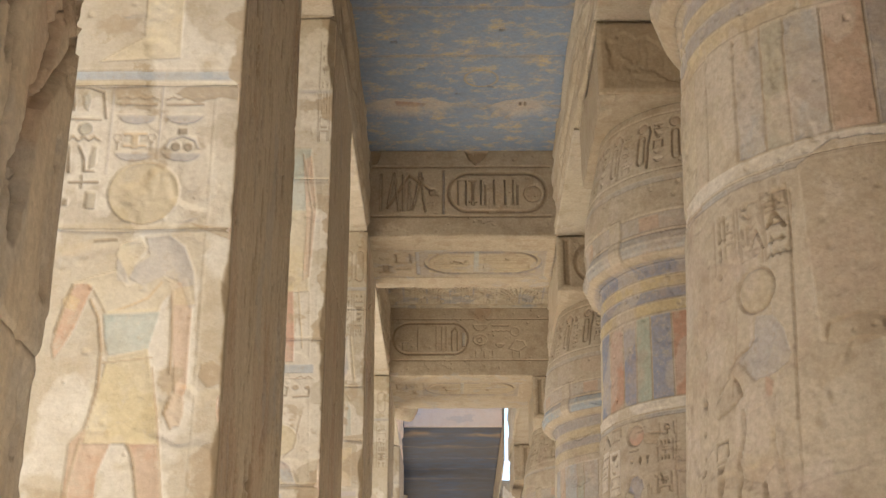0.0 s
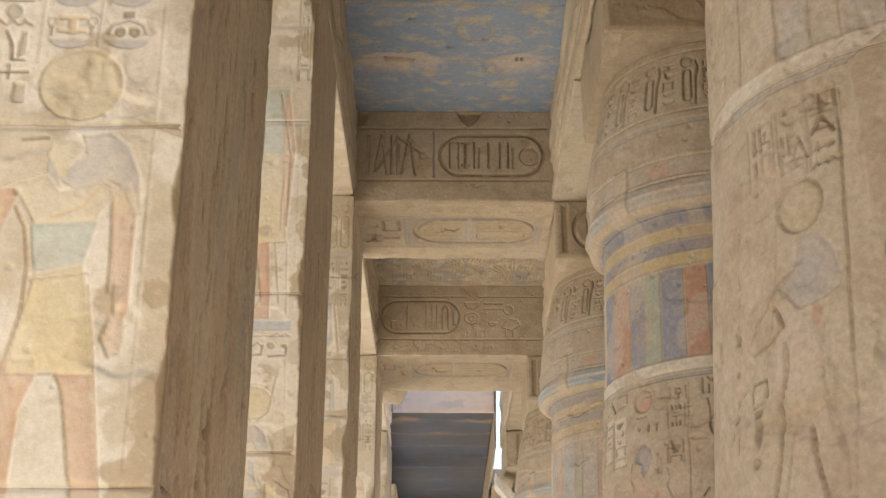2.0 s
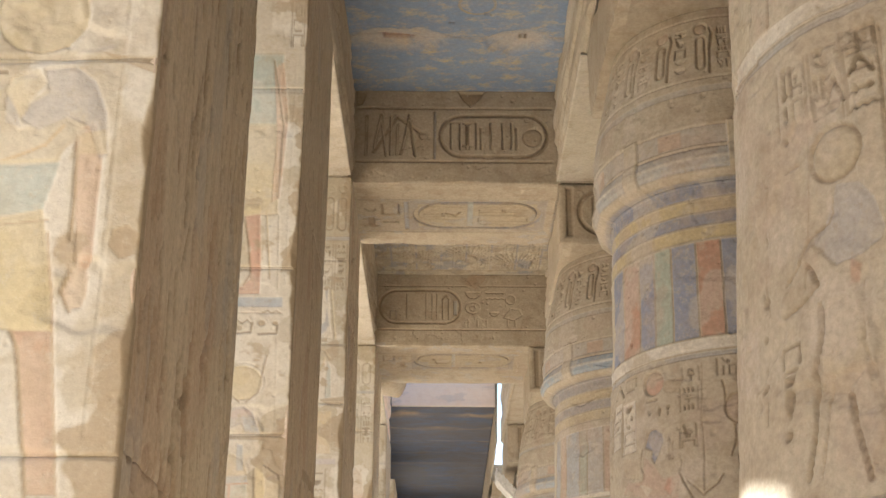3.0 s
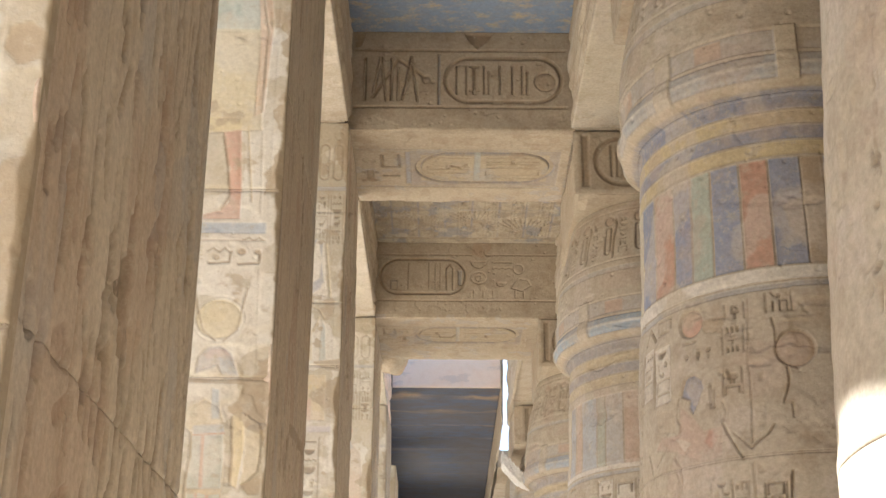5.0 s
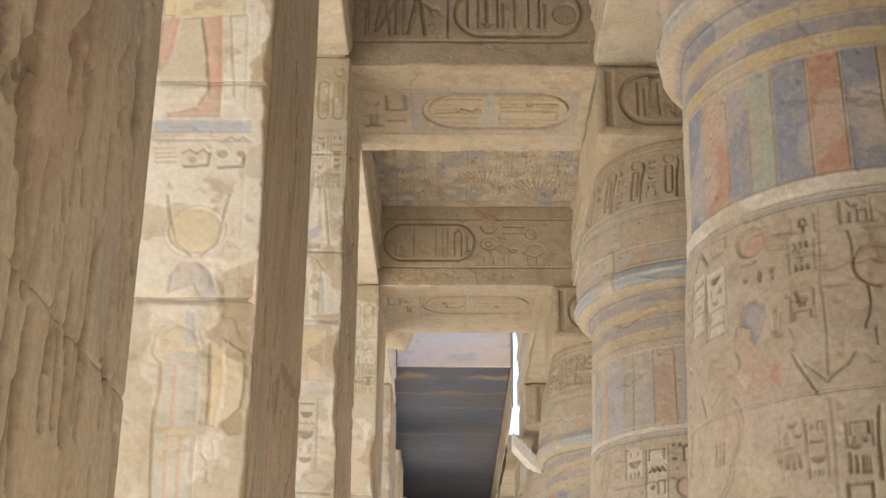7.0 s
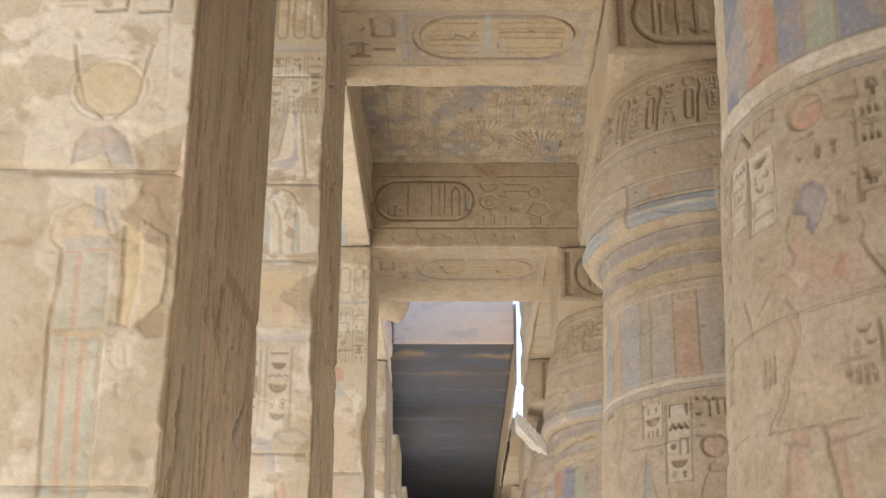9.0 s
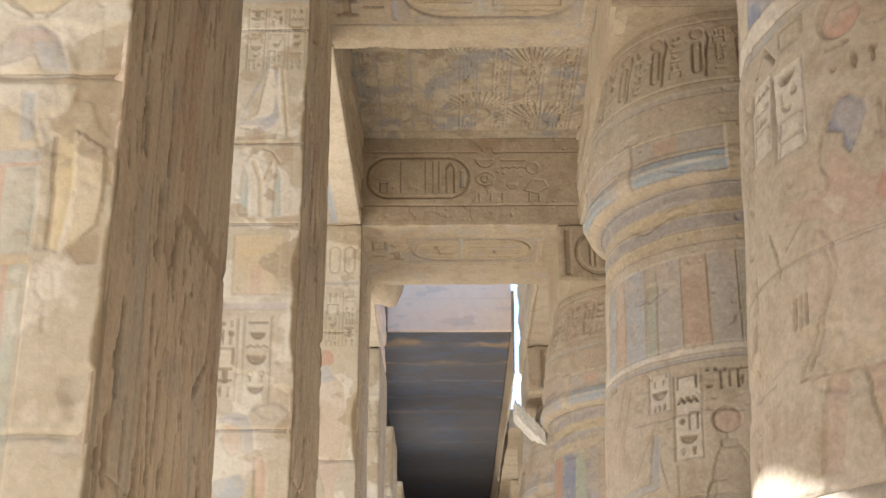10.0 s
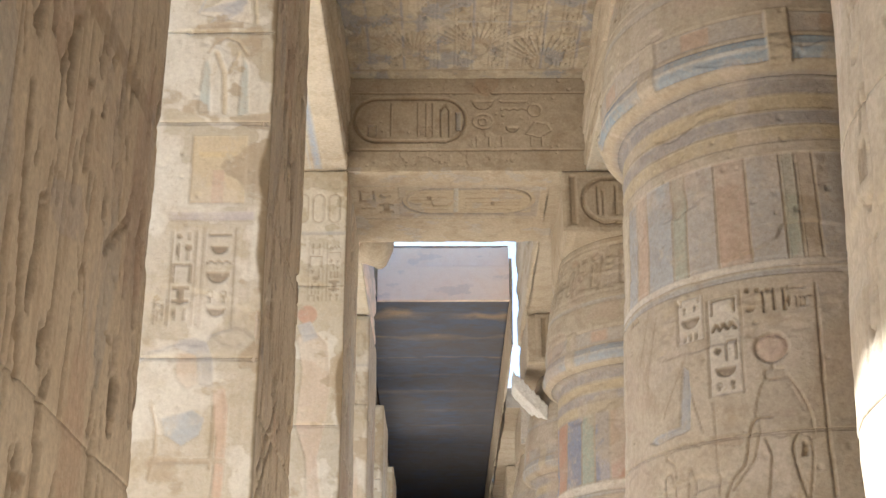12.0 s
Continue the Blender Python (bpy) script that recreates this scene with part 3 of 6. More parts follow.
    p.poly([(0.5, 3.493), (0.126, 3.48), (0.018, 3.5), (0.017, 3.444), (0.171, 3.455), (0.496, 3.459)], 0.005, MUD, alpha=0.9, bed=1)
    p.poly([(0.122, 3.49), (0.018, 3.495), (0.021, 3.281), (0.06, 3.314), (0.088, 3.394), (0.14, 3.406)], 0.006, MUD, alpha=1, bed=1)
    p.poly([(0.402, 3.332), (0.314, 3.381), (0.242, 3.345), (0.212, 3.256), (0.357, 3.241), (0.382, 3.212), (0.413, 3.247)], 0.012, (0.61, 0.53, 0.37), alpha=0.75)
    p.poly([(0.286, 3.435), (0.248, 3.425), (0.237, 3.28), (0.278, 3.279)], 0.006, PALE_BLUE, alpha=0.7)
    p.poly([(0.362, 3.245), (0.216, 3.251), (0.209, 3.213), (0.359, 3.202)], 0.006, (0.44, 0.47, 0.50), alpha=0.7)
    p.line([(0.358, 3.198), (0.213, 3.208)], 0.01, 0.006, RED)
    p.poly([(0.363, 3.198), (0.213, 3.205), (0.207, 3.071), (0.207, 2.941), (0.376, 2.936), (0.372, 3.094)], 0.012, (0.46, 0.50, 0.46), alpha=0.6)
    p.poly([(0.383, 2.913), (0.21, 2.923), (0.215, 2.257), (0.351, 2.256)], 0.012, (0.46, 0.51, 0.47), alpha=0.6)
    p.line([(0.312, 3.188), (0.306, 2.95)], 0.018, 0.005, (0.55, 0.36, 0.28))
    p.line([(0.325, 2.909), (0.296, 2.256)], 0.018, 0.005, (0.55, 0.36, 0.28))
    p.line([(0.272, 2.914), (0.249, 2.256)], 0.018, 0.005, (0.55, 0.36, 0.28))
    p.line([(0.369, 3.212), (0.363, 3.094), (0.38, 2.977), (0.347, 2.256)], 0.012, 0.012, (0.42, 0.34, 0.24))
    p.line([(0.209, 2.909), (0.212, 2.841), (0.21, 2.257)], 0.01, 0.01, (0.42, 0.34, 0.24))
    p.line([(0.178, 3.294), (0.165, 3.118), (0.167, 2.955)], 0.012, 0.012, (0.42, 0.33, 0.22))
    p.poly([(0.174, 3.299), (0.13, 3.333), (0.09, 3.28), (0.111, 3.118), (0.135, 2.942), (0.162, 2.951), (0.161, 3.118)], 0.01, (0.64, 0.54, 0.33), alpha=0.8)
    p.mend([(0.124, 3.309), (0.085, 3.28), (0.037, 3.247), (0.03, 3.095), (0.041, 3.021), (0.092, 2.967), (0.118, 2.951), (0.106, 3.118)], 0.012, (0.66, 0.58, 0.43), 0.7)
    p.poly([(0.118, 2.956), (0.083, 2.974), (0.022, 3.007), (0.021, 2.915), (0.079, 2.906)], 0.006, MUD, alpha=1, bed=1)
    p.poly([(0.381, 2.936), (0.202, 2.937), (0.209, 2.914), (0.266, 2.905), (0.335, 2.922)], 0.004, (0.56, 0.44, 0.28), alpha=0.9, bed=1)
    p.line([(0.175, 2.882), (0.181, 2.841), (0.157, 2.808), (0.126, 2.815), (0.135, 2.882)], 0.01, 0.008)
    p.line([(0.152, 2.808), (0.148, 2.725)], 0.012, 0.008)
    p.line([(0.172, 2.778), (0.128, 2.783)], 0.01, 0.008)
    p.line([(0.115, 4.832), (0.098, 4.345)], 0.01, 0.006)
    p.line([(0.088, 4.072), (0.072, 3.505)], 0.008, 0.005)
    p.line([(0.193, 4.861), (0.15, 4.429)], 0.012, 0.008, (0.56, 0.46, 0.30))
    p.poly([(0.082, 4.542), (0.003, 4.643), (-0, 4.486), (0.093, 4.468)], 0.006, MUD, alpha=1, bed=1)
    p.poly([(0.504, 4.919), (0.233, 4.921), (0.228, 4.849), (0.37, 4.837), (0.497, 4.842)], 0.01, (0.62, 0.52, 0.30), alpha=0.7)


def scene_of_pillar_three(p, rnd):
    """Small registers: signs, a folded shape, two leaves in a hoop, a shrine, and a figure below."""
    p.box(0.0, 0.95, 6.40, 6.44, 0.005, GREY)
    for a in (0.03, 0.15, 0.27):
        p.frame_oval(a, a + 0.09, 6.50, 6.85, 0.014, 0.012)
        p.disc(a + 0.045, 6.93, 0.045, 0.012)
    for a, b in ((0.02, 0.13), (0.15, 0.26), (0.28, 0.39)):
        p.text_column(a, b, 5.90, 6.36, rnd, 0.012, 0.10, CUT_FILL)
    p.poly([(0.24, 5.95), (0.18, 5.93), (0.15, 5.62), (0.13, 5.43), (0.42, 5.49), (0.30, 5.58)], 0.012, WHITE)
    p.poly([(0.22, 5.94), (0.18, 5.92), (0.20, 5.60), (0.30, 5.52), (0.22, 5.49), (0.16, 5.56)], 0.012, GREY)
    p.line([(0.15, 5.9), (0.10, 5.43)], 0.02, 0.008, STRAW)
    p.line([(0.42, 5.5), (0.24, 5.95)], 0.012, 0.006, PALE_BLUE)
    p.box(0.0, 0.9, 5.36, 5.365, 0.006)
    p.poly([(0.37, 5.194), (0.353, 5.218), (0.33, 5.142), (0.32, 4.889), (0.385, 4.889), (0.382, 5.023)], 0.012, (0.40, 0.46, 0.45), alpha=0.8)
    p.poly([(0.161, 5.221), (0.134, 5.166), (0.119, 4.889), (0.177, 4.869), (0.174, 5.023)], 0.012, (0.40, 0.46, 0.45), alpha=0.8)
    p.line([(0.35, 5.256), (0.312, 5.319), (0.253, 5.343), (0.191, 5.318), (0.145, 5.242)], 0.014, 0.01, (0.52, 0.42, 0.28))
    p.line([(0.304, 5.246), (0.258, 5.125), (0.243, 4.889)], 0.03, 0.009, (0.60, 0.50, 0.34))
    p.line([(0.187, 5.245), (0.234, 5.125)], 0.02, 0.008, (0.60, 0.50, 0.34))
    p.poly([(0.221, 4.869), (0.002, 4.895), (0.002, 4.782), (0.115, 4.802), (0.22, 4.849)], 0.006, MUD, alpha=0.9, bed=1)
    p.box(0.113, 0.397, 4.371, 4.757, 0.008, (0.60, 0.49, 0.32), alpha=0.7)
    p.box(0.165, 0.362, 4.633, 4.665, 0.004, YELLOW, alpha=0.5)
    p.box(0.223, 0.287, 4.371, 4.562, 0.006, (0.54, 0.36, 0.28), alpha=0.7)
    p.box(0.059, 0.487, 4.277, 4.327, 0.004, (0.50, 0.46, 0.48), alpha=0.7)
    p.text_column(0.142, 0.302, 3.706, 4.24, rnd, 0.017, 0.115, CUT_FILL)
    p.text_column(0.343, 0.461, 3.718, 4.216, rnd, 0.017, 0.115, CUT_FILL)
    p.text_column(0.464, 0.525, 3.73, 3.853, rnd, 0.017, 0.115, CUT_FILL)
    p.line([(0.335, 4.246), (0.315, 3.72)], 0.01, 0.008)
    p.line([(0.13, 4.246), (0.128, 3.72)], 0.01, 0.006)
    p.poly([(0.418, 3.614), (0.393, 3.648), (0.314, 3.665), (0.255, 3.633), (0.215, 3.533), (0.208, 3.414), (0.278, 3.414), (0.304, 3.562), (0.406, 3.602)], 0.012, (0.46, 0.46, 0.48), alpha=0.6)
    p.poly([(0.399, 3.585), (0.305, 3.567), (0.284, 3.42), (0.336, 3.392), (0.394, 3.448)], 0.008, (0.58, 0.45, 0.36), alpha=0.5)
    p.poly([(0.447, 3.253), (0.302, 3.294), (0.24, 3.253), (0.261, 3.17), (0.343, 3.116), (0.427, 3.171)], 0.006, PALE_BLUE, alpha=0.65)
    p.poly([(0.212, 3.391), (0.153, 3.403), (0.131, 3.308), (0.13, 3.116), (0.148, 2.566), (0.194, 2.566), (0.18, 3.143), (0.204, 3.28)], 0.012, (0.56, 0.38, 0.29), alpha=0.65)
    p.line([(0.201, 3.308), (0.196, 3.143), (0.203, 3.008)], 0.012, 0.012, (0.36, 0.27, 0.18))
    p.line([(0.497, 3.308), (0.466, 3.198), (0.463, 3.089), (0.483, 2.955)], 0.012, 0.012, (0.40, 0.31, 0.21))
    p.box(0.126, 0.491, 3.03, 3.057, 0.006, MUD, alpha=0.7)
    p.poly([(0.102, 3.561), (0.019, 3.647), (0.017, 3.504), (0.088, 3.498)], 0.006, MUD, alpha=1, bed=1)
    p.poly([(0.442, 5.51), (0.278, 5.563), (0.187, 5.58), (0.177, 5.509), (0.271, 5.445), (0.362, 5.438), (0.29, 5.502)], 0.01, (0.44, 0.45, 0.50), alpha=0.7)
    p.poly([(0.422, 5.431), (0.174, 5.445), (0.171, 5.402), (0.42, 5.403)], 0.006, MUD, alpha=0.9, bed=1)
    p.box(0.06, 0.067, 2.6, 5.35, 0.006)


def scene_of_pillar_far(p, rnd):
    for a in (0.05, 0.2, 0.35):
        p.frame_oval(a, a + 0.12, 6.52, 6.82, 0.016, 0.014)
        p.disc(a + 0.06, 6.92, 0.055, 0.014)
    p.box(0, 0.95, 6.40, 6.44, 0.006, GREY)
    for a, b in ((0.03, 0.17), (0.2, 0.34)):
        p.text_column(a, b, 5.75, 6.32, rnd, 0.014, 0.13, CUT_FILL)
    p.disc(0.33, 5.62, 0.09, 0.012, RED, alpha=0.6)
    p.poly([(0.42, 5.42), (0.24, 5.46), (0.14, 5.35), (0.10, 5.0), (0.14, 4.6), (0.20, 4.3), (0.12, 3.6), (0.26, 3.6), (0.30, 4.3), (0.40, 4.6), (0.36, 5.1)], 0.016, (0.58, 0.45, 0.36), alpha=0.6)
    p.poly([(0.42, 5.52), (0.30, 5.56), (0.22, 5.40), (0.36, 5.36)], 0.012, GREY)
    p.box(0, 0.95, 3.40, 3.46, 0.01, MUD)
    for a, b in ((0.03, 0.17), (0.2, 0.34)):
        p.text_column(a, b, 2.7, 3.3, rnd, 0.014, 0.14, CUT_FILL)


def marks_of_side_one(pan):
    """Long cuts, joints and a faded patch on the worn side."""
    # brown in the deep cuts includes painted shade
    pan.line([(0.613, 3.242), (0.683, 3.405)], 0.035, 0.03, (0.30, 0.225, 0.15))
    pan.line([(0.582, 2.991), (0.556, 3.051), (0.529, 3.185)], 0.03, 0.028, (0.30, 0.225, 0.15))
    pan.line([(0.67, 3.036), (0.665, 3.086)], 0.022, 0.022, (0.30, 0.225, 0.15))
    pan.line([(0.921, 3.081), (0.891, 3.163)], 0.022, 0.02, (0.30, 0.225, 0.15))
    pan.line([(1.233, 3.298), (1.195, 3.174), (1.078, 3.045)], 0.05, 0.03, (0.30, 0.225, 0.15))
    pan.line([(0.564, 2.427), (0.555, 2.552), (0.509, 2.666)], 0.035, 0.03, (0.30, 0.225, 0.15))
    pan.line([(0.902, 2.853), (0.885, 2.756), (0.895, 2.642), (0.914, 2.547)], 0.035, 0.025, (0.30, 0.225, 0.15))
    pan.line([(0.908, 2.868), (0.909, 2.964)], 0.03, 0.022, (0.30, 0.225, 0.15))
    pan.line([(0.703, 2.777), (0.688, 2.823)], 0.022, 0.025, (0.30, 0.225, 0.15))
    pan.line([(1.26, 3.064), (1.168, 3.069)], 0.025, 0.02, (0.30, 0.225, 0.15))
    pan.line([(1.459, 3.204), (1.543, 3.336), (1.556, 3.519), (1.587, 3.781), (1.575, 3.969)], 0.02, 0.02, (0.30, 0.225, 0.15))
    pan.line([(1.203, 2.747), (1.204, 2.857)], 0.02, 0.025, (0.30, 0.225, 0.15))
    pan.line([(1.142, 2.596), (1.123, 2.639)], 0.022, 0.025, (0.30, 0.225, 0.15))
    pan.line([(1.465, 2.781), (1.433, 2.641), (1.397, 2.486), (1.395, 2.331)], 0.022, 0.028, (0.30, 0.225, 0.15))
    pan.line([(1.479, 3.198), (1.577, 3.018), (1.663, 2.69), (1.718, 2.397)], 0.025, 0.03, (0.30, 0.225, 0.15))
    pan.line([(0.309, 3.112), (0.284, 3.181)], 0.03, 0.025, (0.30, 0.225, 0.15))
    pan.line([(1.237, 3.717), (1.244, 3.8)], 0.025, 0.025, (0.30, 0.225, 0.15))
    pan.line([(0.428, 2.131), (0.427, 2.185), (0.518, 2.229), (0.568, 2.172)], 0.04, 0.025, (0.30, 0.225, 0.15))
    pan.line([(0.381, 2.371), (0.46, 2.42)], 0.05, 0.02, (0.30, 0.225, 0.15))
    pan.poly([(1.075, 3.051), (1.208, 3.18), (1.255, 3.322), (1.316, 3.446), (1.548, 3.579), (1.527, 3.371), (1.436, 3.216), (1.288, 3.176)], 0.006, (0.42, 0.40, 0.40), alpha=0.5)
    pan.poly([(0.302, 2.464), (0.287, 2.541), (0.385, 2.591), (0.435, 2.535), (0.417, 2.479)], 0.03, (0.34, 0.27, 0.20), alpha=0.6)


def marks_of_side_two(pan):
    """A pointed hem, a curved cut, joints and traces of blue on the worn side."""
    # the deep cuts carry their shade as a brown fill
    pan.poly([(0.62, 3.275), (0.888, 3.45), (0.86, 3.379), (0.746, 3.172), (0.691, 3.198)], 0.008, (0.42, 0.31, 0.25), alpha=0.6)
    pan.line([(0.744, 3.165), (0.859, 3.381)], 0.03, 0.03, (0.30, 0.225, 0.15))
    pan.line([(0.744, 3.165), (0.638, 3.256)], 0.018, 0.015, (0.30, 0.225, 0.15))
    pan.line([(0.481, 3.056), (0.463, 3.173)], 0.02, 0.012, (0.30, 0.225, 0.15))
    pan.line([(1.332, 3.583), (1.324, 3.696)], 0.02, 0.025, (0.30, 0.225, 0.15))
    pan.line([(1.024, 3.131), (1.03, 3.189)], 0.016, 0.025, (0.30, 0.225, 0.15))
    pan.line([(1.104, 3.139), (1.094, 3.195)], 0.014, 0.025, (0.30, 0.225, 0.15))
    pan.line([(0.75, 2.885), (0.766, 2.927)], 0.022, 0.022, (0.30, 0.225, 0.15))
    pan.line([(0.694, 2.753), (0.698, 2.81), (0.749, 2.841)], 0.02, 0.012, (0.30, 0.225, 0.15))
    pan.line([(1.283, 2.931), (1.453, 3.084), (1.497, 3.193), (1.51, 3.275)], 0.035, 0.03, (0.30, 0.225, 0.15))
    pan.line([(0.912, 3.465), (1.186, 3.498), (1.56, 3.508), (1.831, 3.488)], 0.07, 0.002, (0.42, 0.33, 0.235))
    pan.line([(1.784, 2.372), (1.713, 2.753), (1.729, 3.006), (1.764, 3.34), (1.715, 3.777)], 0.02, 0.028, (0.30, 0.225, 0.15))
    pan.line([(1.415, 2.882), (1.361, 2.9)], 0.018, 0.025, (0.30, 0.225, 0.15))
    pan.line([(1.416, 2.713), (1.366, 2.724)], 0.022, 0.025, (0.30, 0.225, 0.15))
    pan.line([(1.336, 2.566), (1.345, 2.636)], 0.016, 0.025, (0.30, 0.225, 0.15))
    pan.line([(1.438, 2.627), (1.43, 2.679)], 0.014, 0.022, (0.30, 0.225, 0.15))
    pan.line([(1.341, 2.405), (1.356, 2.472)], 0.018, 0.028, (0.30, 0.225, 0.15))
    pan.line([(1.423, 2.429), (1.401, 2.529)], 0.016, 0.024, (0.30, 0.225, 0.15))
    pan.line([(0.687, 2.401), (0.633, 2.583), (0.577, 2.821), (0.56, 3.018)], 0.04, 0.022, (0.30, 0.225, 0.15))
    pan.line([(1.068, 2.949), (1.065, 3.043)], 0.02, 0.02, (0.30, 0.225, 0.15))
    pan.line([(0.969, 3.251), (0.995, 3.275)], 0.03, 0.025, (0.30, 0.225, 0.15))
    pan.line([(1.133, 2.568), (1.14, 2.688), (1.102, 2.81)], 0.02, 0.01, (0.30, 0.225, 0.15))
    pan.line([(1.025, 2.208), (1.049, 2.268)], 0.02, 0.012, (0.30, 0.225, 0.15))
    pan.line([(0.74, 2.173), (0.756, 2.21), (0.824, 2.204), (0.781, 2.168)], 0.02, 0.012, (0.30, 0.225, 0.15))
    pan.poly([(0.789, 2.907), (1.009, 2.984), (1.082, 2.859), (0.855, 2.793), (0.773, 2.83)], 0.004, (0.40, 0.39, 0.42), alpha=0.5)


SCENES = {1: scene_of_pillar_one, 2: scene_of_pillar_two, 3: scene_of_pillar_three}
COURSES = {1: [1.5, 2.45, 3.68, 4.335, 5.6, 7.06], 2: [1.5, 2.45, 3.49, 4.50, 5.7, 7.06], 3: [1.5, 2.45, 3.55, 4.83, 5.38, 6.2, 7.06]}
NEAR = {0: 1.05, 1: 4.86, 2: 8.68, 3: 12.83, 4: 17.98}
FAR = {0: 2.74, 1: 6.68, 2: 10.44, 3: 14.42, 4: 19.72}
for i, yc in enumerate(PILLARS):
    near, far = NEAR.get(i, yc - 0.82), FAR.get(i, yc + 0.82)
    base = (-1.62, (near + far) / 2, 0)
    rnd = random.Random(40 + i)
    label = {0: "square sandstone pillar with a deeply weathered carved inner side", 1: "square pillar painted with a standing figure under a yellow disc",
             2: "square pillar painted with a long-dressed figure under a horned disc", 3: "square pillar with small carved registers and painted leaves"}.get(i, "square sandstone pillar with faded painted carving beside the court")
    p = empty("pillar", base, label, "pillar", "pillars along the court", "thing")
    z0, inset = 1.5, 0.045
    v, f = rough_box((-2.45, near, 0), (FACE_L, far, z0), 0.25, 0.02, 0.004, i * 7.0)
    link_mesh("foot", [(a - base[0], b - base[1], c) for a, b, c in v], f, M_ROUGH, p)
    v, f = rough_box((-2.45, near + inset, z0), (FACE_L - 0.09, far - 0.004, Z_SOFFIT - 0.004), 0.6, 0, 0, i)
    link_mesh("core", [(a - base[0], b - base[1], c) for a, b, c in v], f, M_ROUGH, p)
    bite = corner_bite(i + 2)
    lo_z, hi_z, fine_z = {0: (1.9, 4.2, 0.010), 1: (1.9, 5.0, 0.0062), 2: (2.2, 5.5, 0.0068), 3: (2.5, 7.06, 0.0085), 4: (2.9, 7.06, 0.012)}.get(i, (2, 2, 0.03))
    v_list = np.concatenate([np.arange(z0, lo_z, 0.03), np.arange(lo_z, hi_z, fine_z), np.arange(hi_z, Z_SOFFIT, 0.016 if i < 4 else 0.03)])
    v_side = np.concatenate([np.arange(z0, lo_z, 0.03), np.arange(lo_z, hi_z, max(fine_z * 1.5, 0.010)), np.arange(hi_z, Z_SOFFIT, 0.018 if i < 4 else 0.03)])
    res = 0.009 if i in (0, 1, 2) else 0.012 if i in (3, 4) else 0.03
    tops = COURSES.get(i, [1.5, 2.45, 3.43, 4.6, 5.9, 7.06])
    # painted side that faces along the walk
    if i > 0:
        pan = Panel(np.concatenate([np.arange(0, 0.8, fine_z), np.arange(0.8, 1.64, 0.03)]), v_list)
        SCENES.get(i, scene_of_pillar_far)(pan, rnd)
        pan.H *= 0.52
        pan.C[..., 3] = np.minimum(1.0, pan.C[..., 3] * 1.25)
        pan.pits(rnd, 70, 0.012, 0.006, 0.0, 0.9, z0, 7.0, 1.0)
        pan.flake(0.32, 0.004, 3, 3, i * 9 + 1)
        pan.flake(0.45, 0.010, 1.6, 2.4, i * 9 + 3)
        white = np.clip((fbm(pan.U * 3.4, pan.V * 3.4, i * 9 + 5, 5) - {1: 0.05, 2: -0.12}.get(i, 0.08)) * 10, 0, 1)
        pan.blend(white * 0.7 * (1 - 0.75 * pan.C[..., 3]), (0.76, 0.73, 0.665))
        pan.stain(0.50, MUD, 5.0, 6.5, i * 9 + 2, 0.85)
        pan.roughen(0.005, 4, 4, i, 4)
        for z in tops[1:-1]:
            ragged = 0.012 + 0.012 * fbm(pan.U * 7, pan.V * 0, i + 3, 3)
            pan.H -= 0.014 * np.exp(-((pan.V - z - 0.008 * fbm(pan.U * 4, pan.V * 0, i, 3)) / np.maximum(ragged, 0.004)) ** 2)
        c = bite(pan.V)
        pan.H = np.where(pan.U < c, np.minimum(pan.H, -(c - pan.U)), pan.H)
        brown = 0.008 + 0.26 * np.clip(fbm(pan.V * 2.4, pan.V * 0, i + 12, 4) - 0.20 + 0.25 * fbm(pan.U * 12, pan.V * 12, i, 3), 0, 1)
        pan.blend(np.clip((c + brown - pan.U) * 60, 0, 1) * 0.9, MUD)
        cuts = [int(np.searchsorted(pan.v, z)) for z in tops]
        cuts[-1] = len(pan.v) - 1
        for a, b in zip(cuts, cuts[1:]):
            pan.mesh("painted_block", near_face(near), M_CREAM, p, "cream plastered block with painted carving", (a, b), 0.05, base)
    # weathered side along the corridor
    pan = Panel(np.arange(0, far - near, res * (1.2 if i < 5 else 1)), v_side)
    W = far - near
    k = 4
    for j in range(k + 1):
        pan.box(W * j / k - 0.008, W * j / k + 0.008, z0, 6.9, 0.018)
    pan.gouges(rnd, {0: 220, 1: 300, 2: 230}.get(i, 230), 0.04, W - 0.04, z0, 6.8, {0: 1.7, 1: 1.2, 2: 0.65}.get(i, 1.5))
    pan.pits(rnd, 90, 0.02, 0.02, 0.03, W - 0.03, z0, 6.9, 1.8)
    # wider slots, their inside painted dark in place of shade
    for j in range({1: 130, 2: 100}.get(i, 0)):
        a, z, wd = rnd.uniform(0.08, W - 0.06), rnd.uniform(1.9, 6.6), rnd.uniform(0.022, 0.050)
        pan.line([(a, z), (a + rnd.uniform(-0.03, 0.03), z + rnd.uniform(0.06, 0.32))], wd, wd * 1.2, (0.16, 0.115, 0.075))
    pan.H *= 0.9 + 0.3 * fbm(pan.U * 2, pan.V * 1, i + 77, 3)
    if i == 1:
        marks_of_side_one(pan)
    if i == 2:
        marks_of_side_two(pan)
    for j in range(0 if i in (1, 2) else 14):
        a, z = rnd.uniform(0.1, W - 0.1), rnd.uniform(2.4, 6.4)
        pan.line([(a, z), (a + rnd.uniform(-0.35, 0.35), z + rnd.uniform(0.2, 0.7)), (a + rnd.uniform(-0.3, 0.3), z + rnd.uniform(0.7, 1.1))], rnd.uniform(0.015, 0.04), rnd.uniform(0.015, 0.035))
    pan.flake(0.30, 0.004 if i in (1, 2) else 0.008, 2.2, 0.8, i * 5 + 60)
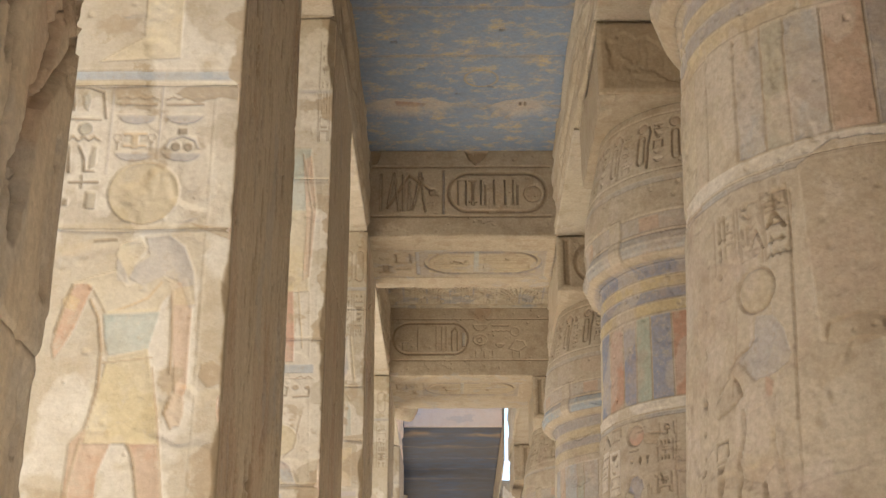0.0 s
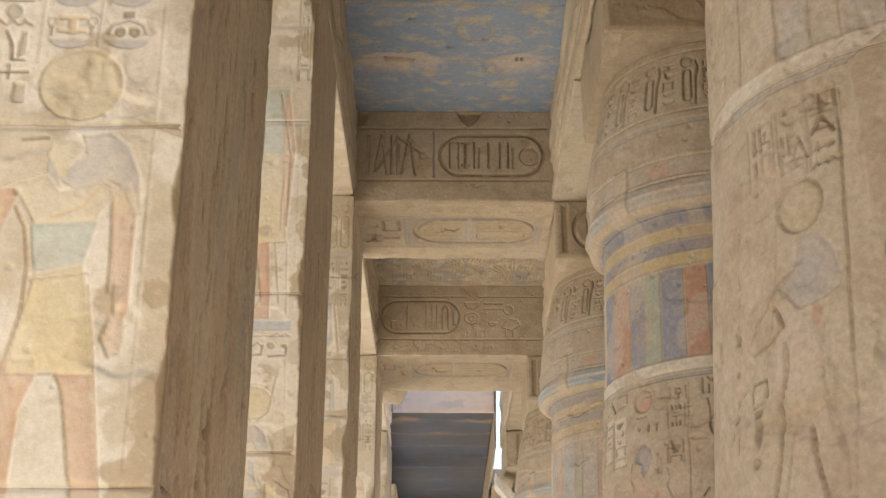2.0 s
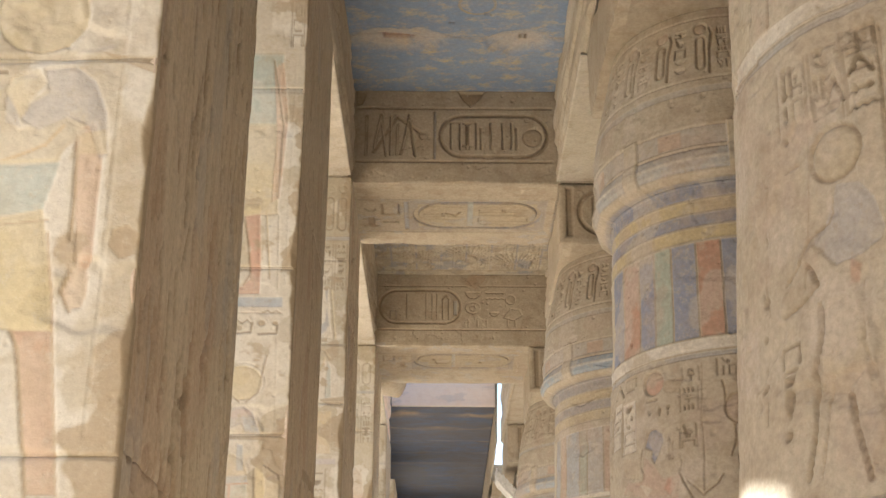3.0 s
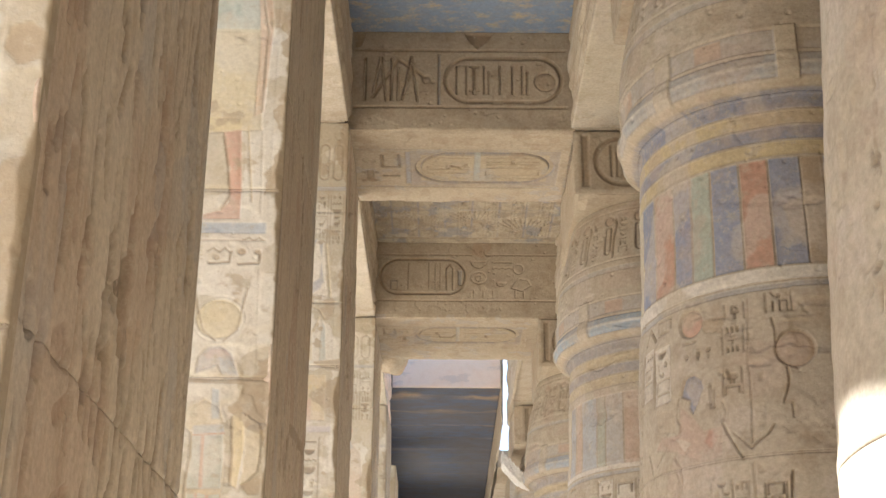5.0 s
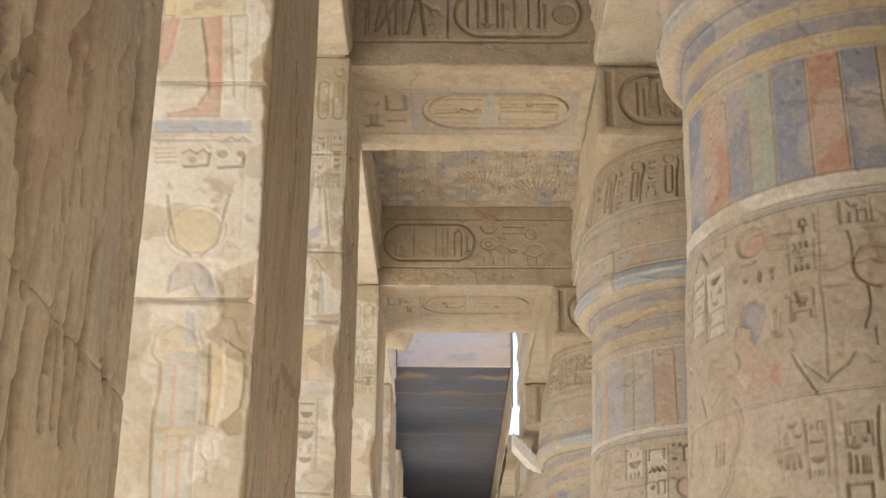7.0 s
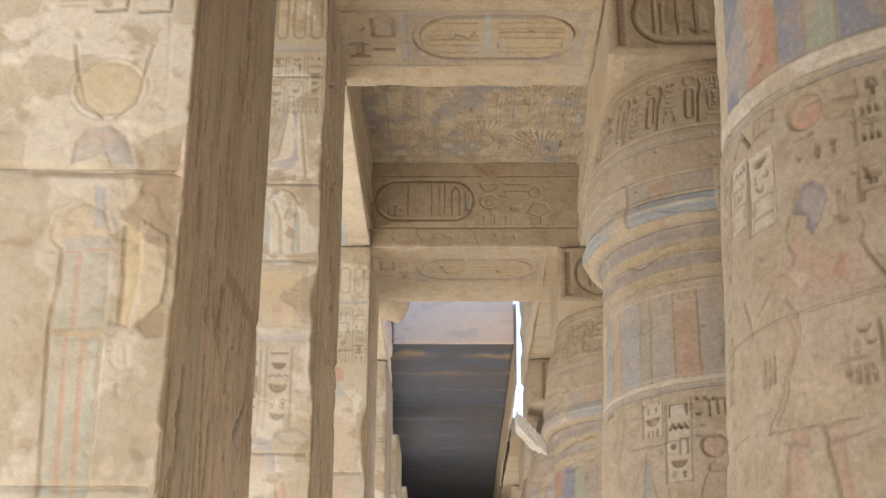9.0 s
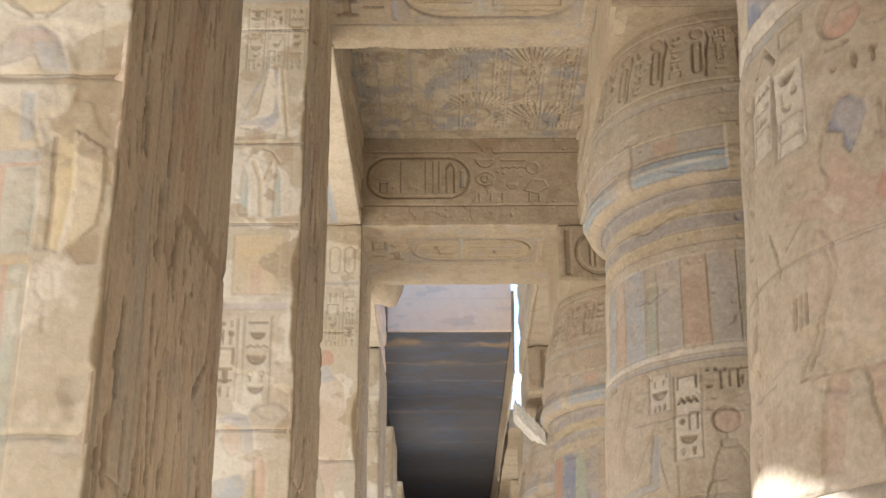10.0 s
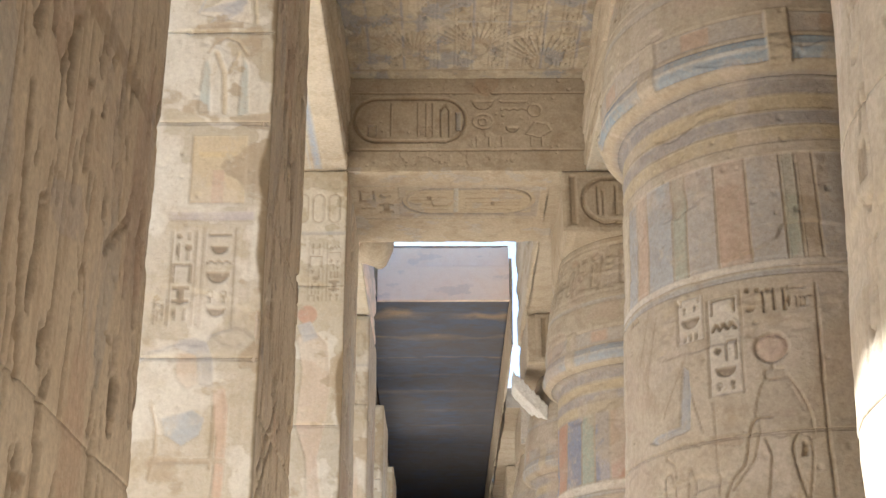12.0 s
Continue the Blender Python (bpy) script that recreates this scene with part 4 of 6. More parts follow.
    pan.flake(0.38, 0.006 if i in (1, 2) else 0.018, 5, 1.2, i * 5 + 61)
    pan.stain(0.30, (0.44, 0.25, 0.18), 2.5, 0.9, i * 5 + 62, 0.40)
    pan.stain(0.40, (0.40, 0.36, 0.36), 3.5, 0.8, i * 5 + 68, 0.3)
    pan.stain(0.42, PALE_BLUE, 3, 1.1, i * 5 + 64, 0.35)
    pan.roughen(0.008, 3, 1.2, i + 90, 3 if i in (1, 2) else 5)
    pan.H = np.clip(pan.H * {1: 0.52, 2: 0.5}.get(i, 1.0), -0.072, 0.006)
    far_bite = corner_bite(i + 31)(pan.V)
    pan.H = np.where(pan.U > W - far_bite, np.minimum(pan.H, -(pan.U - W + far_bite)), pan.H)
    side_tops = [1.5, 2.49 if i == 1 else 2.385, 5.1, 7.06] if i in (1, 2) else [1.5, 2.45, 3.3 + 0.2 * (i % 3), 4.4, 5.6 + 0.15 * (i % 2), 7.06]
    for z in side_tops[1:-1]:
        pan.H -= (0.006 if i in (1, 2) else 0.012) * np.exp(-((pan.V - z) / 0.008) ** 2)
    cuts = [int(np.searchsorted(pan.v, z)) for z in side_tops]
    cuts[-1] = len(pan.v) - 1
    for a, b in zip(cuts, cuts[1:]):
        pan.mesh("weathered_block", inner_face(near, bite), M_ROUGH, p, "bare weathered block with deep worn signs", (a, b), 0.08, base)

# ---- columns ----
PROFILE = [(1.03, 0.0), (1.03, 0.35), (0.985, 0.40), (0.99, 1.2), (0.975, 2.4), (0.94, 2.9), (0.90, 3.6), (0.862, 4.4), (0.835, 5.12), (0.838, 5.145), (0.89, 5.16), (0.935, 5.185), (0.958, 5.23), (0.962, 5.28), (0.948, 5.335), (0.935, 5.36), (0.935, 5.52), (0.905, 5.80), (0.86, 6.05), (0.775, 6.43)]
PR, PZ = np.array([r for r, z in PROFILE]), np.array([z for r, z in PROFILE])
COL_S = [1.0, 1.0, 1.0, 1.05, 1.08, 1.05, 1.05, 1.0, 1.0, 1.0, 1.0]
COL_X = [2.03, 2.03, 2.03, 2.03, 2.06, 2.06, 2.06, 2.03, 2.03, 2.03, 2.03]
ARC = 0.87          # metres of surface for each radian, for the carved shapes


def turn(deg):
    return radians(deg) * ARC


def stripes(p, edges, colors, z0, z1, alpha=0.95):
    for (a, b), c in zip(zip(edges, edges[1:]), colors):
        if c:
            p.box(turn(a) + 0.006, turn(b) - 0.006, z0, z1, 0.005, c, alpha=alpha)
        p.box(turn(b) - 0.006, turn(b) + 0.006, z0, z1, 0.010)


def curve(p, pts, width=0.012, depth=0.009):
    """A carved line round the column through (degrees, height), bent smoothly."""
    out = []
    q = [pts[0]] + list(pts) + [pts[-1]]
    for a, b, c, d in zip(q, q[1:], q[2:], q[3:]):
        for k in range(5):
            t = k / 5
            out.append(tuple(0.5 * (2 * b[j] + (c[j] - a[j]) * t + (2 * a[j] - 5 * b[j] + 4 * c[j] - d[j]) * t * t + (3 * b[j] - a[j] - 3 * c[j] + d[j]) * t ** 3) for j in (0, 1)))
    out.append(pts[-1])
    # the brown of the line is dirt plus shade painted into the cut
    p.line([(turn(a), z) for a, z in out], max(0.0075, width * 0.62), depth, (0.34, 0.26, 0.175))


def column_common(p, rnd, i):
    """Row of ovals and discs round the bud's top, a blue roll with straps, and painted rings below it."""
    full = 2 * math.pi * ARC
    a = 0.0
    while a < full - 0.1:
        p.disc(a + 0.07, 6.27, 0.048, 0.014, (0.46, 0.33, 0.24), alpha=0.6)
        p.frame_oval(a + 0.035, a + 0.105, 5.93, 6.21, 0.016, 0.014)
        p.line([(a + 0.125, 5.90), (a + 0.13, 6.10), (a + 0.15, 6.22), (a + 0.135, 6.27)], 0.018, 0.014)
        p.text_column(a + 0.165, a + 0.265, 5.90, 6.28, rnd, 0.015, 0.085, None, rules=False)
        a += 0.285
    for z in (5.86, 6.36):
        p.box(0, full, z - 0.006, z + 0.006, 0.007)
    strong = i in (3, 4)
    p.box(0, full, 5.37, 5.50, 0.004, GREY, alpha=0.55)
    p.box(0, full, 5.50, 5.51, 0.007)
    p.box(0, full, 5.75, 5.80, 0.003, PALE_BLUE, alpha=0.35)
    for k in range(8):
        c = (turn(212 + 45 * k)) % full
        p.box(c + turn(17), c + turn(27), 5.38, 5.49, 0.005, FLESH, alpha=0.75)
        p.box(c + turn(27.5), c + turn(28), 5.37, 5.50, 0.008)
    p.box(0, full, 5.20, 5.345, 0.003, (0.30, 0.42, 0.55) if i == 3 else PALE_BLUE, alpha=0.95 if strong else 0.6)
    p.box(0, full, 5.265, 5.29, 0.002, WHITE, alpha=0.7)
    p.box(0, full, 5.335, 5.355, 0.006, None)
    for k in range(8):
        c = (turn(212 + 45 * k)) % full
        w = p.window(c, c + 0.11, 5.18, 5.52, 0)
        p.H[w] = 0.008
        p.box(c, c + 0.11, 5.18, 5.52, -0.008, (0.54, 0.46, 0.34))
    for z0, z1, c in ((5.06, 5.16, BLUE), (4.965, 5.05, YELLOW), (4.87, 4.955, BLUE), (4.775, 4.86, YELLOW)):
        p.box(0, full, z0, z1, 0.004, c, alpha=0.9 if i == 2 else 0.45)
        p.box(0, full, z0 - 0.006, z0, 0.007)
    p.box(0, full, 4.06, 4.13, 0.003, WHITE)
    p.box(0, full, 4.015, 4.05, 0.006, PALE_BLUE, alpha=0.5)


def shape(p, pts, depth, color, alpha):
    """A sunk and painted patch round the column through (degrees, height)."""
    p.poly([(turn(a), z) for a, z in pts], depth, color, alpha=alpha)


def signs(p, items, depth, color):
    """Single signs round the column: kind, degrees from and to, heights from and to."""
    for kind, a, b, z0, z1 in items:
        p.sign(kind, turn(a), turn(b), z0, z1, depth, color)


def column_one(p, rnd):
    stripes(p, [176, 190, 200, 214, 223.5, 231.5, 243, 255.5, 267, 280, 292], [STRAW, None, None, PALE_BLUE, GREEN, PALE_BLUE, RED, BLUE, GREEN, BLUE], 4.14, 4.76, 0.5)
    p.flake(0.15, 0.008, 3.5, 2.0, 5)
    p.disc(turn(216.5), 3.532, 0.098, 0.02, (0.52, 0.43, 0.29), alpha=0.7)
    p.ring(turn(216.5), 3.532, 0.098, 0.014, 0.02)
    shape(p, [(216.3, 3.42), (221.8, 3.4), (224.9, 3.33), (226.6, 3.22), (225.5, 3.18), (221.3, 3.15), (215.3, 3.14), (209, 3.25), (212.7, 3.29), (215.3, 3.37)], 0.012, (0.40, 0.40, 0.42), 0.65)
    curve(p, [(212.7, 3.29), (207.8, 3.26), (205.7, 3.2), (200.5, 3.15)], 0.02, 0.018)
    curve(p, [(194, 3.08), (192.9, 3.15), (192.8, 3.23)], 0.014, 0.014)
    curve(p, [(207.8, 3.18), (209.2, 3.14), (210.3, 3.1)], 0.026, 0.02)
    curve(p, [(210.3, 3.1), (206.3, 3.06), (199.9, 3.04)], 0.016, 0.013)
    curve(p, [(210.8, 3.03), (210.8, 2.95), (208.9, 2.81), (208.3, 2.66), (206.2, 2.49)], 0.024, 0.02)
    curve(p, [(216.4, 2.72), (217.6, 2.61), (218.9, 2.52), (219.9, 2.45)], 0.022, 0.018)
    curve(p, [(220.7, 3.06), (220.4, 2.88), (222, 2.74), (224.1, 2.61), (224, 2.49)], 0.014, 0.012)
    curve(p, [(212.7, 2.79), (211.1, 2.63), (209.2, 2.48)], 0.012, 0.008)
    curve(p, [(215.3, 3.37), (214.2, 3.3), (212.6, 3.29)], 0.012, 0.01)
    shape(p, [(218.7, 3.15), (220.9, 3.12), (219.9, 3.06), (218.1, 3.06)], 0.004, RED, 0.55)
    shape(p, [(211.4, 3.02), (218.3, 3.04), (219.9, 2.96), (220.5, 2.8), (215.5, 2.72), (209.6, 2.75)], 0.006, (0.52, 0.42, 0.28), 0.5)
    curve(p, [(229.8, 3.92), (228.7, 3.62), (228.2, 3.27), (227.1, 2.89), (225.2, 2.45)], 0.014, 0.012)
    curve(p, [(220.4, 3.95), (219.3, 3.64)], 0.01, 0.008)
    curve(p, [(210.3, 3.78), (208.9, 3.42), (206.8, 3.1)], 0.008, 0.004)
    signs(p, [(4, 213.5, 216.4, 3.89, 3.94), (5, 213, 216.1, 3.74, 3.83), (8, 215.8, 219.8, 3.71, 3.8), (0, 216.1, 218.6, 3.68, 3.71), (8, 222, 227.6, 3.77, 3.84), (0, 221.7, 227.7, 3.7, 3.74), (2, 221, 227.9, 3.64, 3.68), (7, 224.4, 228.4, 3.87, 3.94), (11, 224.6, 227, 3.88, 3.91), (5, 203.3, 207.9, 3.81, 3.93), (4, 201.7, 204.5, 3.64, 3.67), (0, 202, 206.9, 3.53, 3.57), (1, 211.7, 213.2, 3.69, 3.77), (4, 211.5, 213.4, 3.67, 3.69)], 0.022, (0.25, 0.185, 0.125))
    signs(p, [(7, 199.2, 204.7, 2.87, 2.93), (3, 198.4, 204, 2.8, 2.84), (10, 198.5, 203.8, 2.7, 2.79), (4, 198.9, 201.9, 2.62, 2.67), (3, 189.4, 193.9, 2.82, 2.85), (1, 190.2, 192.3, 2.86, 2.91), (1, 192.1, 193.8, 2.71, 2.78), (1, 189.1, 190.9, 2.77, 2.8), (0, 199.3, 204, 2.84, 2.86), (4, 190.8, 193.3, 2.99, 3.02), (11, 190.9, 194.1, 3.09, 3.17)], 0.022, (0.25, 0.185, 0.125))
    signs(p, [(5, 192.9, 195.8, 3.33, 3.4), (12, 193.6, 196.7, 3.46, 3.55), (1, 192.8, 195, 3.25, 3.29)], 0.012, None)
    p.text_column(turn(201.7), turn(210.8), 3.67, 3.93, rnd, 0.012, 0.10, CUT_FILL)
    p.text_column(turn(212.1), turn(220.5), 3.64, 3.93, rnd, 0.012, 0.10, CUT_FILL)
    p.text_column(turn(221.0), turn(228.7), 3.70, 3.96, rnd, 0.012, 0.10, CUT_FILL)
    p.mend([(turn(233), 4.02), (turn(242), 4.10), (turn(290), 4.06), (turn(290), 3.26), (turn(250), 3.22), (turn(235), 3.24)], 0.006, (0.46, 0.375, 0.275))
    shape(p, [(237, 3.30), (244, 3.33), (252, 3.31), (262, 3.36), (276, 3.34), (276, 3.20), (262, 3.17), (250, 3.22), (242, 3.19), (236, 3.22)], 0.004, (0.36, 0.275, 0.185), 0.9)
    p.stain(0.2, (0.38, 0.30, 0.21), 2, 2, 8, 0.4)


def column_two(p, rnd):
    stripes(p, [170, 184, 198, 210.5, 219.5, 228.5, 240, 250.5, 262, 270, 280, 290], [STRAW, BLUE, RED, BLUE, GREEN, BLUE, RED, BLUE, UMBER, BLUE, RED], 4.14, 4.76)
    p.box(turn(196.6), turn(207.2), 3.53, 3.85, 0.003, WHITE, alpha=0.8)
    p.text_column(turn(196.6), turn(207.2), 3.53, 3.85, rnd, 0.02, 0.11, CUT_FILL)
    p.box(turn(185.6), turn(195.4), 3.59, 3.88, 0.003, WHITE, alpha=0.8)
    p.text_column(turn(185.6), turn(195.4), 3.59, 3.88, rnd, 0.018, 0.11, CUT_FILL)
    signs(p, [(7, 199.7, 207.9, 3.94, 4), (0, 199.5, 206.9, 3.91, 3.94), (8, 188.7, 197.2, 3.91, 3.99)], 0.016, (0.25, 0.185, 0.125))
    p.disc(turn(217.7), 3.917, 0.075, 0.016, (0.55, 0.29, 0.22), alpha=0.75)
    p.ring(turn(217.7), 3.917, 0.075, 0.009, 0.014)
    shape(p, [(221.5, 3.91), (231.9, 3.92), (230.3, 3.82), (223.5, 3.84)], 0.003, (0.40, 0.31, 0.21), 0.9)
    shape(p, [(212.9, 3.57), (214.7, 3.62), (218.3, 3.63), (221.4, 3.59), (222.3, 3.55), (219.7, 3.47), (217.7, 3.42), (216, 3.46), (216.5, 3.5), (212.7, 3.53)], 0.01, BLUE, 0.9)
    curve(p, [(210.8, 3.5), (212.9, 3.57), (214.7, 3.62), (218.3, 3.63), (221.6, 3.59)], 0.01, 0.012)
    curve(p, [(210.8, 3.5), (210.1, 3.43), (212.1, 3.37), (210.6, 3.32), (207.2, 3.32)], 0.01, 0.009)
    shape(p, [(212, 3.48), (216.8, 3.42), (222.1, 3.32), (229.1, 3.33), (228.4, 3.17), (221, 3.16), (208.7, 3.25), (198.3, 3.29), (202.1, 3.35), (211, 3.33)], 0.003, (0.54, 0.36, 0.29), 0.6)
    shape(p, [(224, 3.32), (227.6, 3.28), (225, 3.21), (221.9, 3.26)], 0.003, (0.52, 0.24, 0.18), 0.6)
    shape(p, [(208.9, 3.32), (213.6, 3.23), (216.6, 3.27), (214.7, 3.29)], 0.003, (0.66, 0.58, 0.48), 0.8)
    curve(p, [(229, 3.34), (231.6, 3.26), (235.6, 3.14)], 0.013, 0.013)
    curve(p, [(232.1, 3.29), (234.7, 3.25), (238.4, 3.19)], 0.012, 0.008)
    curve(p, [(238.4, 3.19), (240.5, 3.22), (243.6, 3.25), (245.8, 3.3)], 0.013, 0.013)
    curve(p, [(229.3, 3.45), (230.3, 3.4), (229, 3.34)], 0.01, 0.008)
    curve(p, [(192.7, 3.29), (195.1, 3.2), (195.8, 3.13)], 0.012, 0.012)
    curve(p, [(204.7, 3.29), (202.2, 3.25), (198.9, 3.21)], 0.01, 0.009)
    curve(p, [(208.8, 3.22), (211.8, 3.14), (211.9, 3.06), (209.9, 2.99), (206.3, 2.86), (204.2, 2.79)], 0.013, 0.011)
    curve(p, [(238.8, 3.62), (239.3, 3.48), (238.8, 3.22)], 0.012, 0.007)
    curve(p, [(238.5, 3.12), (238.7, 2.93), (238.5, 2.7)], 0.012, 0.007)
    curve(p, [(239.6, 3.98), (239.2, 3.79), (238.6, 3.63)], 0.008, 0.005)
    p.disc(turn(254.1), 3.689, 0.096, 0.016, (0.48, 0.34, 0.25), alpha=0.6)
    p.ring(turn(254.1), 3.689, 0.096, 0.009, 0.014)
    curve(p, [(247.4, 3.86), (248.2, 3.79), (248.1, 3.69), (250.3, 3.62), (254.6, 3.58)], 0.014, 0.01)
    curve(p, [(251.2, 3.59), (251.5, 3.51), (249.4, 3.41)], 0.014, 0.011)
    curve(p, [(251.9, 3.4), (252, 3.33)], 0.014, 0.01)
    curve(p, [(250.2, 3.06), (249.3, 2.92), (249.2, 2.76)], 0.016, 0.014)
    shape(p, [(197.8, 3.51), (209.9, 3.47), (209.7, 3.35), (199.8, 3.38)], 0.002, (0.52, 0.42, 0.30), 0.6)
    p.text_column(turn(231.5), turn(238.5), 3.88, 3.97, rnd, 0.013, 0.09, (0.25, 0.185, 0.125))
    p.text_column(turn(230.3), turn(237.8), 3.7, 3.85, rnd, 0.013, 0.09, (0.25, 0.185, 0.125))
    p.text_column(turn(229.9), turn(236.6), 3.48, 3.62, rnd, 0.013, 0.09, (0.25, 0.185, 0.125))
    p.text_column(turn(245.8), turn(254.4), 3.89, 4, rnd, 0.013, 0.09, (0.25, 0.185, 0.125))
    p.text_column(turn(224), turn(231.3), 2.8, 3.05, rnd, 0.013, 0.09, (0.25, 0.185, 0.125))
    p.text_column(turn(231.6), turn(236.8), 2.79, 3.03, rnd, 0.013, 0.09, (0.25, 0.185, 0.125))
    p.text_column(turn(241.8), turn(248.1), 2.9, 3.01, rnd, 0.013, 0.09, (0.25, 0.185, 0.125))
    signs(p, [(4, 214.7, 216.7, 3.72, 3.75), (6, 223.9, 225.9, 3.7, 3.76), (0, 214.1, 219.8, 3.8, 3.82), (10, 219.3, 221.9, 3.7, 3.76), (3, 241, 246.2, 2.89, 2.92), (5, 241.4, 244.6, 2.79, 2.88), (13, 244.6, 247.5, 2.78, 2.87), (7, 241.1, 246.7, 2.69, 2.75), (13, 199.2, 205, 2.92, 3.04), (4, 222.7, 224.9, 2.87, 2.91), (0, 221.9, 227.5, 2.92, 2.95), (5, 224.6, 227.1, 3.43, 3.56)], 0.016, (0.25, 0.185, 0.125))
    shape(p, [(208.2, 2.74), (212.8, 2.74), (212.0, 2.62), (210.1, 2.45), (205.4, 2.46), (206.7, 2.61)], 0.006, (0.53, 0.35, 0.28), 0.6)
    shape(p, [(216.1, 2.74), (221.3, 2.74), (222.2, 2.59), (223.3, 2.46), (222.3, 2.41), (220.6, 2.42), (218.7, 2.60)], 0.006, (0.52, 0.33, 0.26), 0.6)
    curve(p, [(216.1, 2.74), (218.4, 2.60), (219.6, 2.49), (220.2, 2.42)], 0.014, 0.012)
    curve(p, [(201.5, 2.76), (209.3, 2.75), (217.6, 2.74), (224.4, 2.74)], 0.012, 0.010)
    curve(p, [(209.7, 3.14), (210.9, 3.07), (209.4, 2.99), (205.4, 2.89), (201.5, 2.76)], 0.012, 0.010)
    shape(p, [(208.4, 3.23), (217.7, 3.24), (226.8, 3.17), (225.8, 2.97), (220.5, 2.84), (211.8, 2.96), (204.1, 3.07)], 0.002, (0.56, 0.42, 0.35), 0.4)
    shape(p, [(210.3, 2.96), (221.2, 2.97), (224.7, 2.83), (219.9, 2.76), (207.9, 2.76)], 0.002, (0.60, 0.49, 0.32), 0.4)
    p.box(turn(176), turn(290), 3.147, 3.153, 0.005)
    p.text_column(turn(178), turn(184), 2.5, 3.9, rnd, 0.012, 0.14)


def column_three(p, rnd):
    stripes(p, [172, 186, 195, 203.5, 217, 223, 234.5, 245.5, 257, 262, 268, 280, 292], [STRAW, PALE_BLUE, FLESH, PALE_BLUE, GREEN, GREY, (0.52, 0.34, 0.26), GREY, GREEN, UMBER, GREY, RED], 4.10, 4.70, 0.7)
    p.box(turn(217.2), turn(227.2), 3.74, 3.99, 0.003, WHITE, alpha=0.8)
    p.text_column(turn(217.2), turn(227.2), 3.74, 3.99, rnd, 0.022, 0.1, CUT_FILL)
    p.box(turn(229), turn(239.7), 3.42, 3.94, 0.003, WHITE, alpha=0.8)
    p.text_column(turn(229), turn(239.7), 3.42, 3.94, rnd, 0.022, 0.13, CUT_FILL)
    curve(p, [(240.5, 3.96), (240.1, 3.69), (239.8, 3.43)], 0.01, 0.012)
    signs(p, [(4, 241.8, 244.1, 3.93, 3.97), (4, 245.1, 247, 3.93, 3.96), (4, 248.2, 250.4, 3.92, 3.96), (1, 246.9, 248.5, 3.82, 3.94), (1, 250, 252, 3.83, 3.94), (1, 253, 255.1, 3.82, 3.94), (0, 255.1, 260.6, 3.93, 3.95), (10, 254.2, 256.5, 3.84, 3.9), (13, 257.1, 261.2, 3.83, 3.9), (3, 242, 244.6, 3.83, 3.86)], 0.018, (0.25, 0.185, 0.125))
    p.disc(turn(248.8), 3.633, 0.076, 0.016, (0.50, 0.28, 0.21), alpha=0.8)
    p.ring(turn(248.8), 3.633, 0.076, 0.009, 0.014)
    curve(p, [(248.6, 3.56), (248.7, 3.52)], 0.016, 0.01)
    shape(p, [(246.7, 3.52), (252.3, 3.52), (252.7, 3.47), (258.5, 3.24), (257.7, 3.16), (253.5, 3.18), (248.8, 3.17), (243.4, 3.21), (243, 3.35), (245.8, 3.46)], 0.006, (0.44, 0.38, 0.31), 0.55)
    curve(p, [(252.7, 3.48), (256.2, 3.37), (258.3, 3.25), (258.3, 3.16), (257.1, 3.16)], 0.012, 0.01)
    curve(p, [(246.5, 3.52), (246.7, 3.47), (252.7, 3.47)], 0.01, 0.01)
    curve(p, [(245.3, 3.45), (243.3, 3.36), (242.6, 3.28)], 0.008, 0.006)
    curve(p, [(247.1, 3.28), (242.5, 3.27), (240.4, 3.2), (239.5, 3.12), (238.3, 3.05), (234.7, 2.99), (232.6, 2.91)], 0.014, 0.014)
    curve(p, [(243.5, 3.21), (241.8, 3.09), (238.2, 3.01), (234.8, 2.94)], 0.012, 0.011)
    curve(p, [(245, 3.17), (246.2, 3.1), (245.7, 2.99), (244.8, 2.89)], 0.014, 0.014)
    curve(p, [(254.5, 3.19), (252.4, 3.12), (252.9, 3.02), (254.8, 2.87)], 0.014, 0.013)
    curve(p, [(257.7, 3.15), (257.1, 3.01), (255.6, 2.87)], 0.01, 0.008)
    shape(p, [(255.1, 3.14), (256.6, 3.13), (256.2, 3.07), (254.7, 3.07)], 0.018, UMBER, 0.8)
    curve(p, [(263.8, 3.95), (262.8, 3.54), (262.2, 3.19), (262.2, 2.87)], 0.014, 0.014)
    curve(p, [(203.1, 4), (195.5, 3.6)], 0.01, 0.008)
    curve(p, [(207.9, 3.98), (201.9, 3.57)], 0.01, 0.006)
    shape(p, [(219.3, 3.62), (221.6, 3.59), (222, 3.46), (221.4, 3.28), (219.4, 3.27), (206.3, 3.25), (202.5, 3.28), (205.9, 3.3), (217.4, 3.31), (218.3, 3.47)], 0.012, PALE_BLUE, 0.7)
    curve(p, [(220.7, 3.67), (215, 3.51), (210.7, 3.38)], 0.008, 0.006)
    curve(p, [(221.9, 3.49), (224.1, 3.36), (226.1, 3.25)], 0.01, 0.007)
    curve(p, [(224.7, 3.18), (219.4, 3.21), (213.8, 3.19), (211.4, 3.16), (214.6, 3.12), (215.5, 3.05)], 0.012, 0.011)
    curve(p, [(210.8, 2.97), (210.9, 3.06), (212.8, 3.08), (213.9, 3.05), (214.4, 2.96)], 0.01, 0.008)
    curve(p, [(219.3, 2.94), (220, 3.05), (221.1, 3.08), (222.3, 3.02), (222.3, 2.94)], 0.01, 0.009)
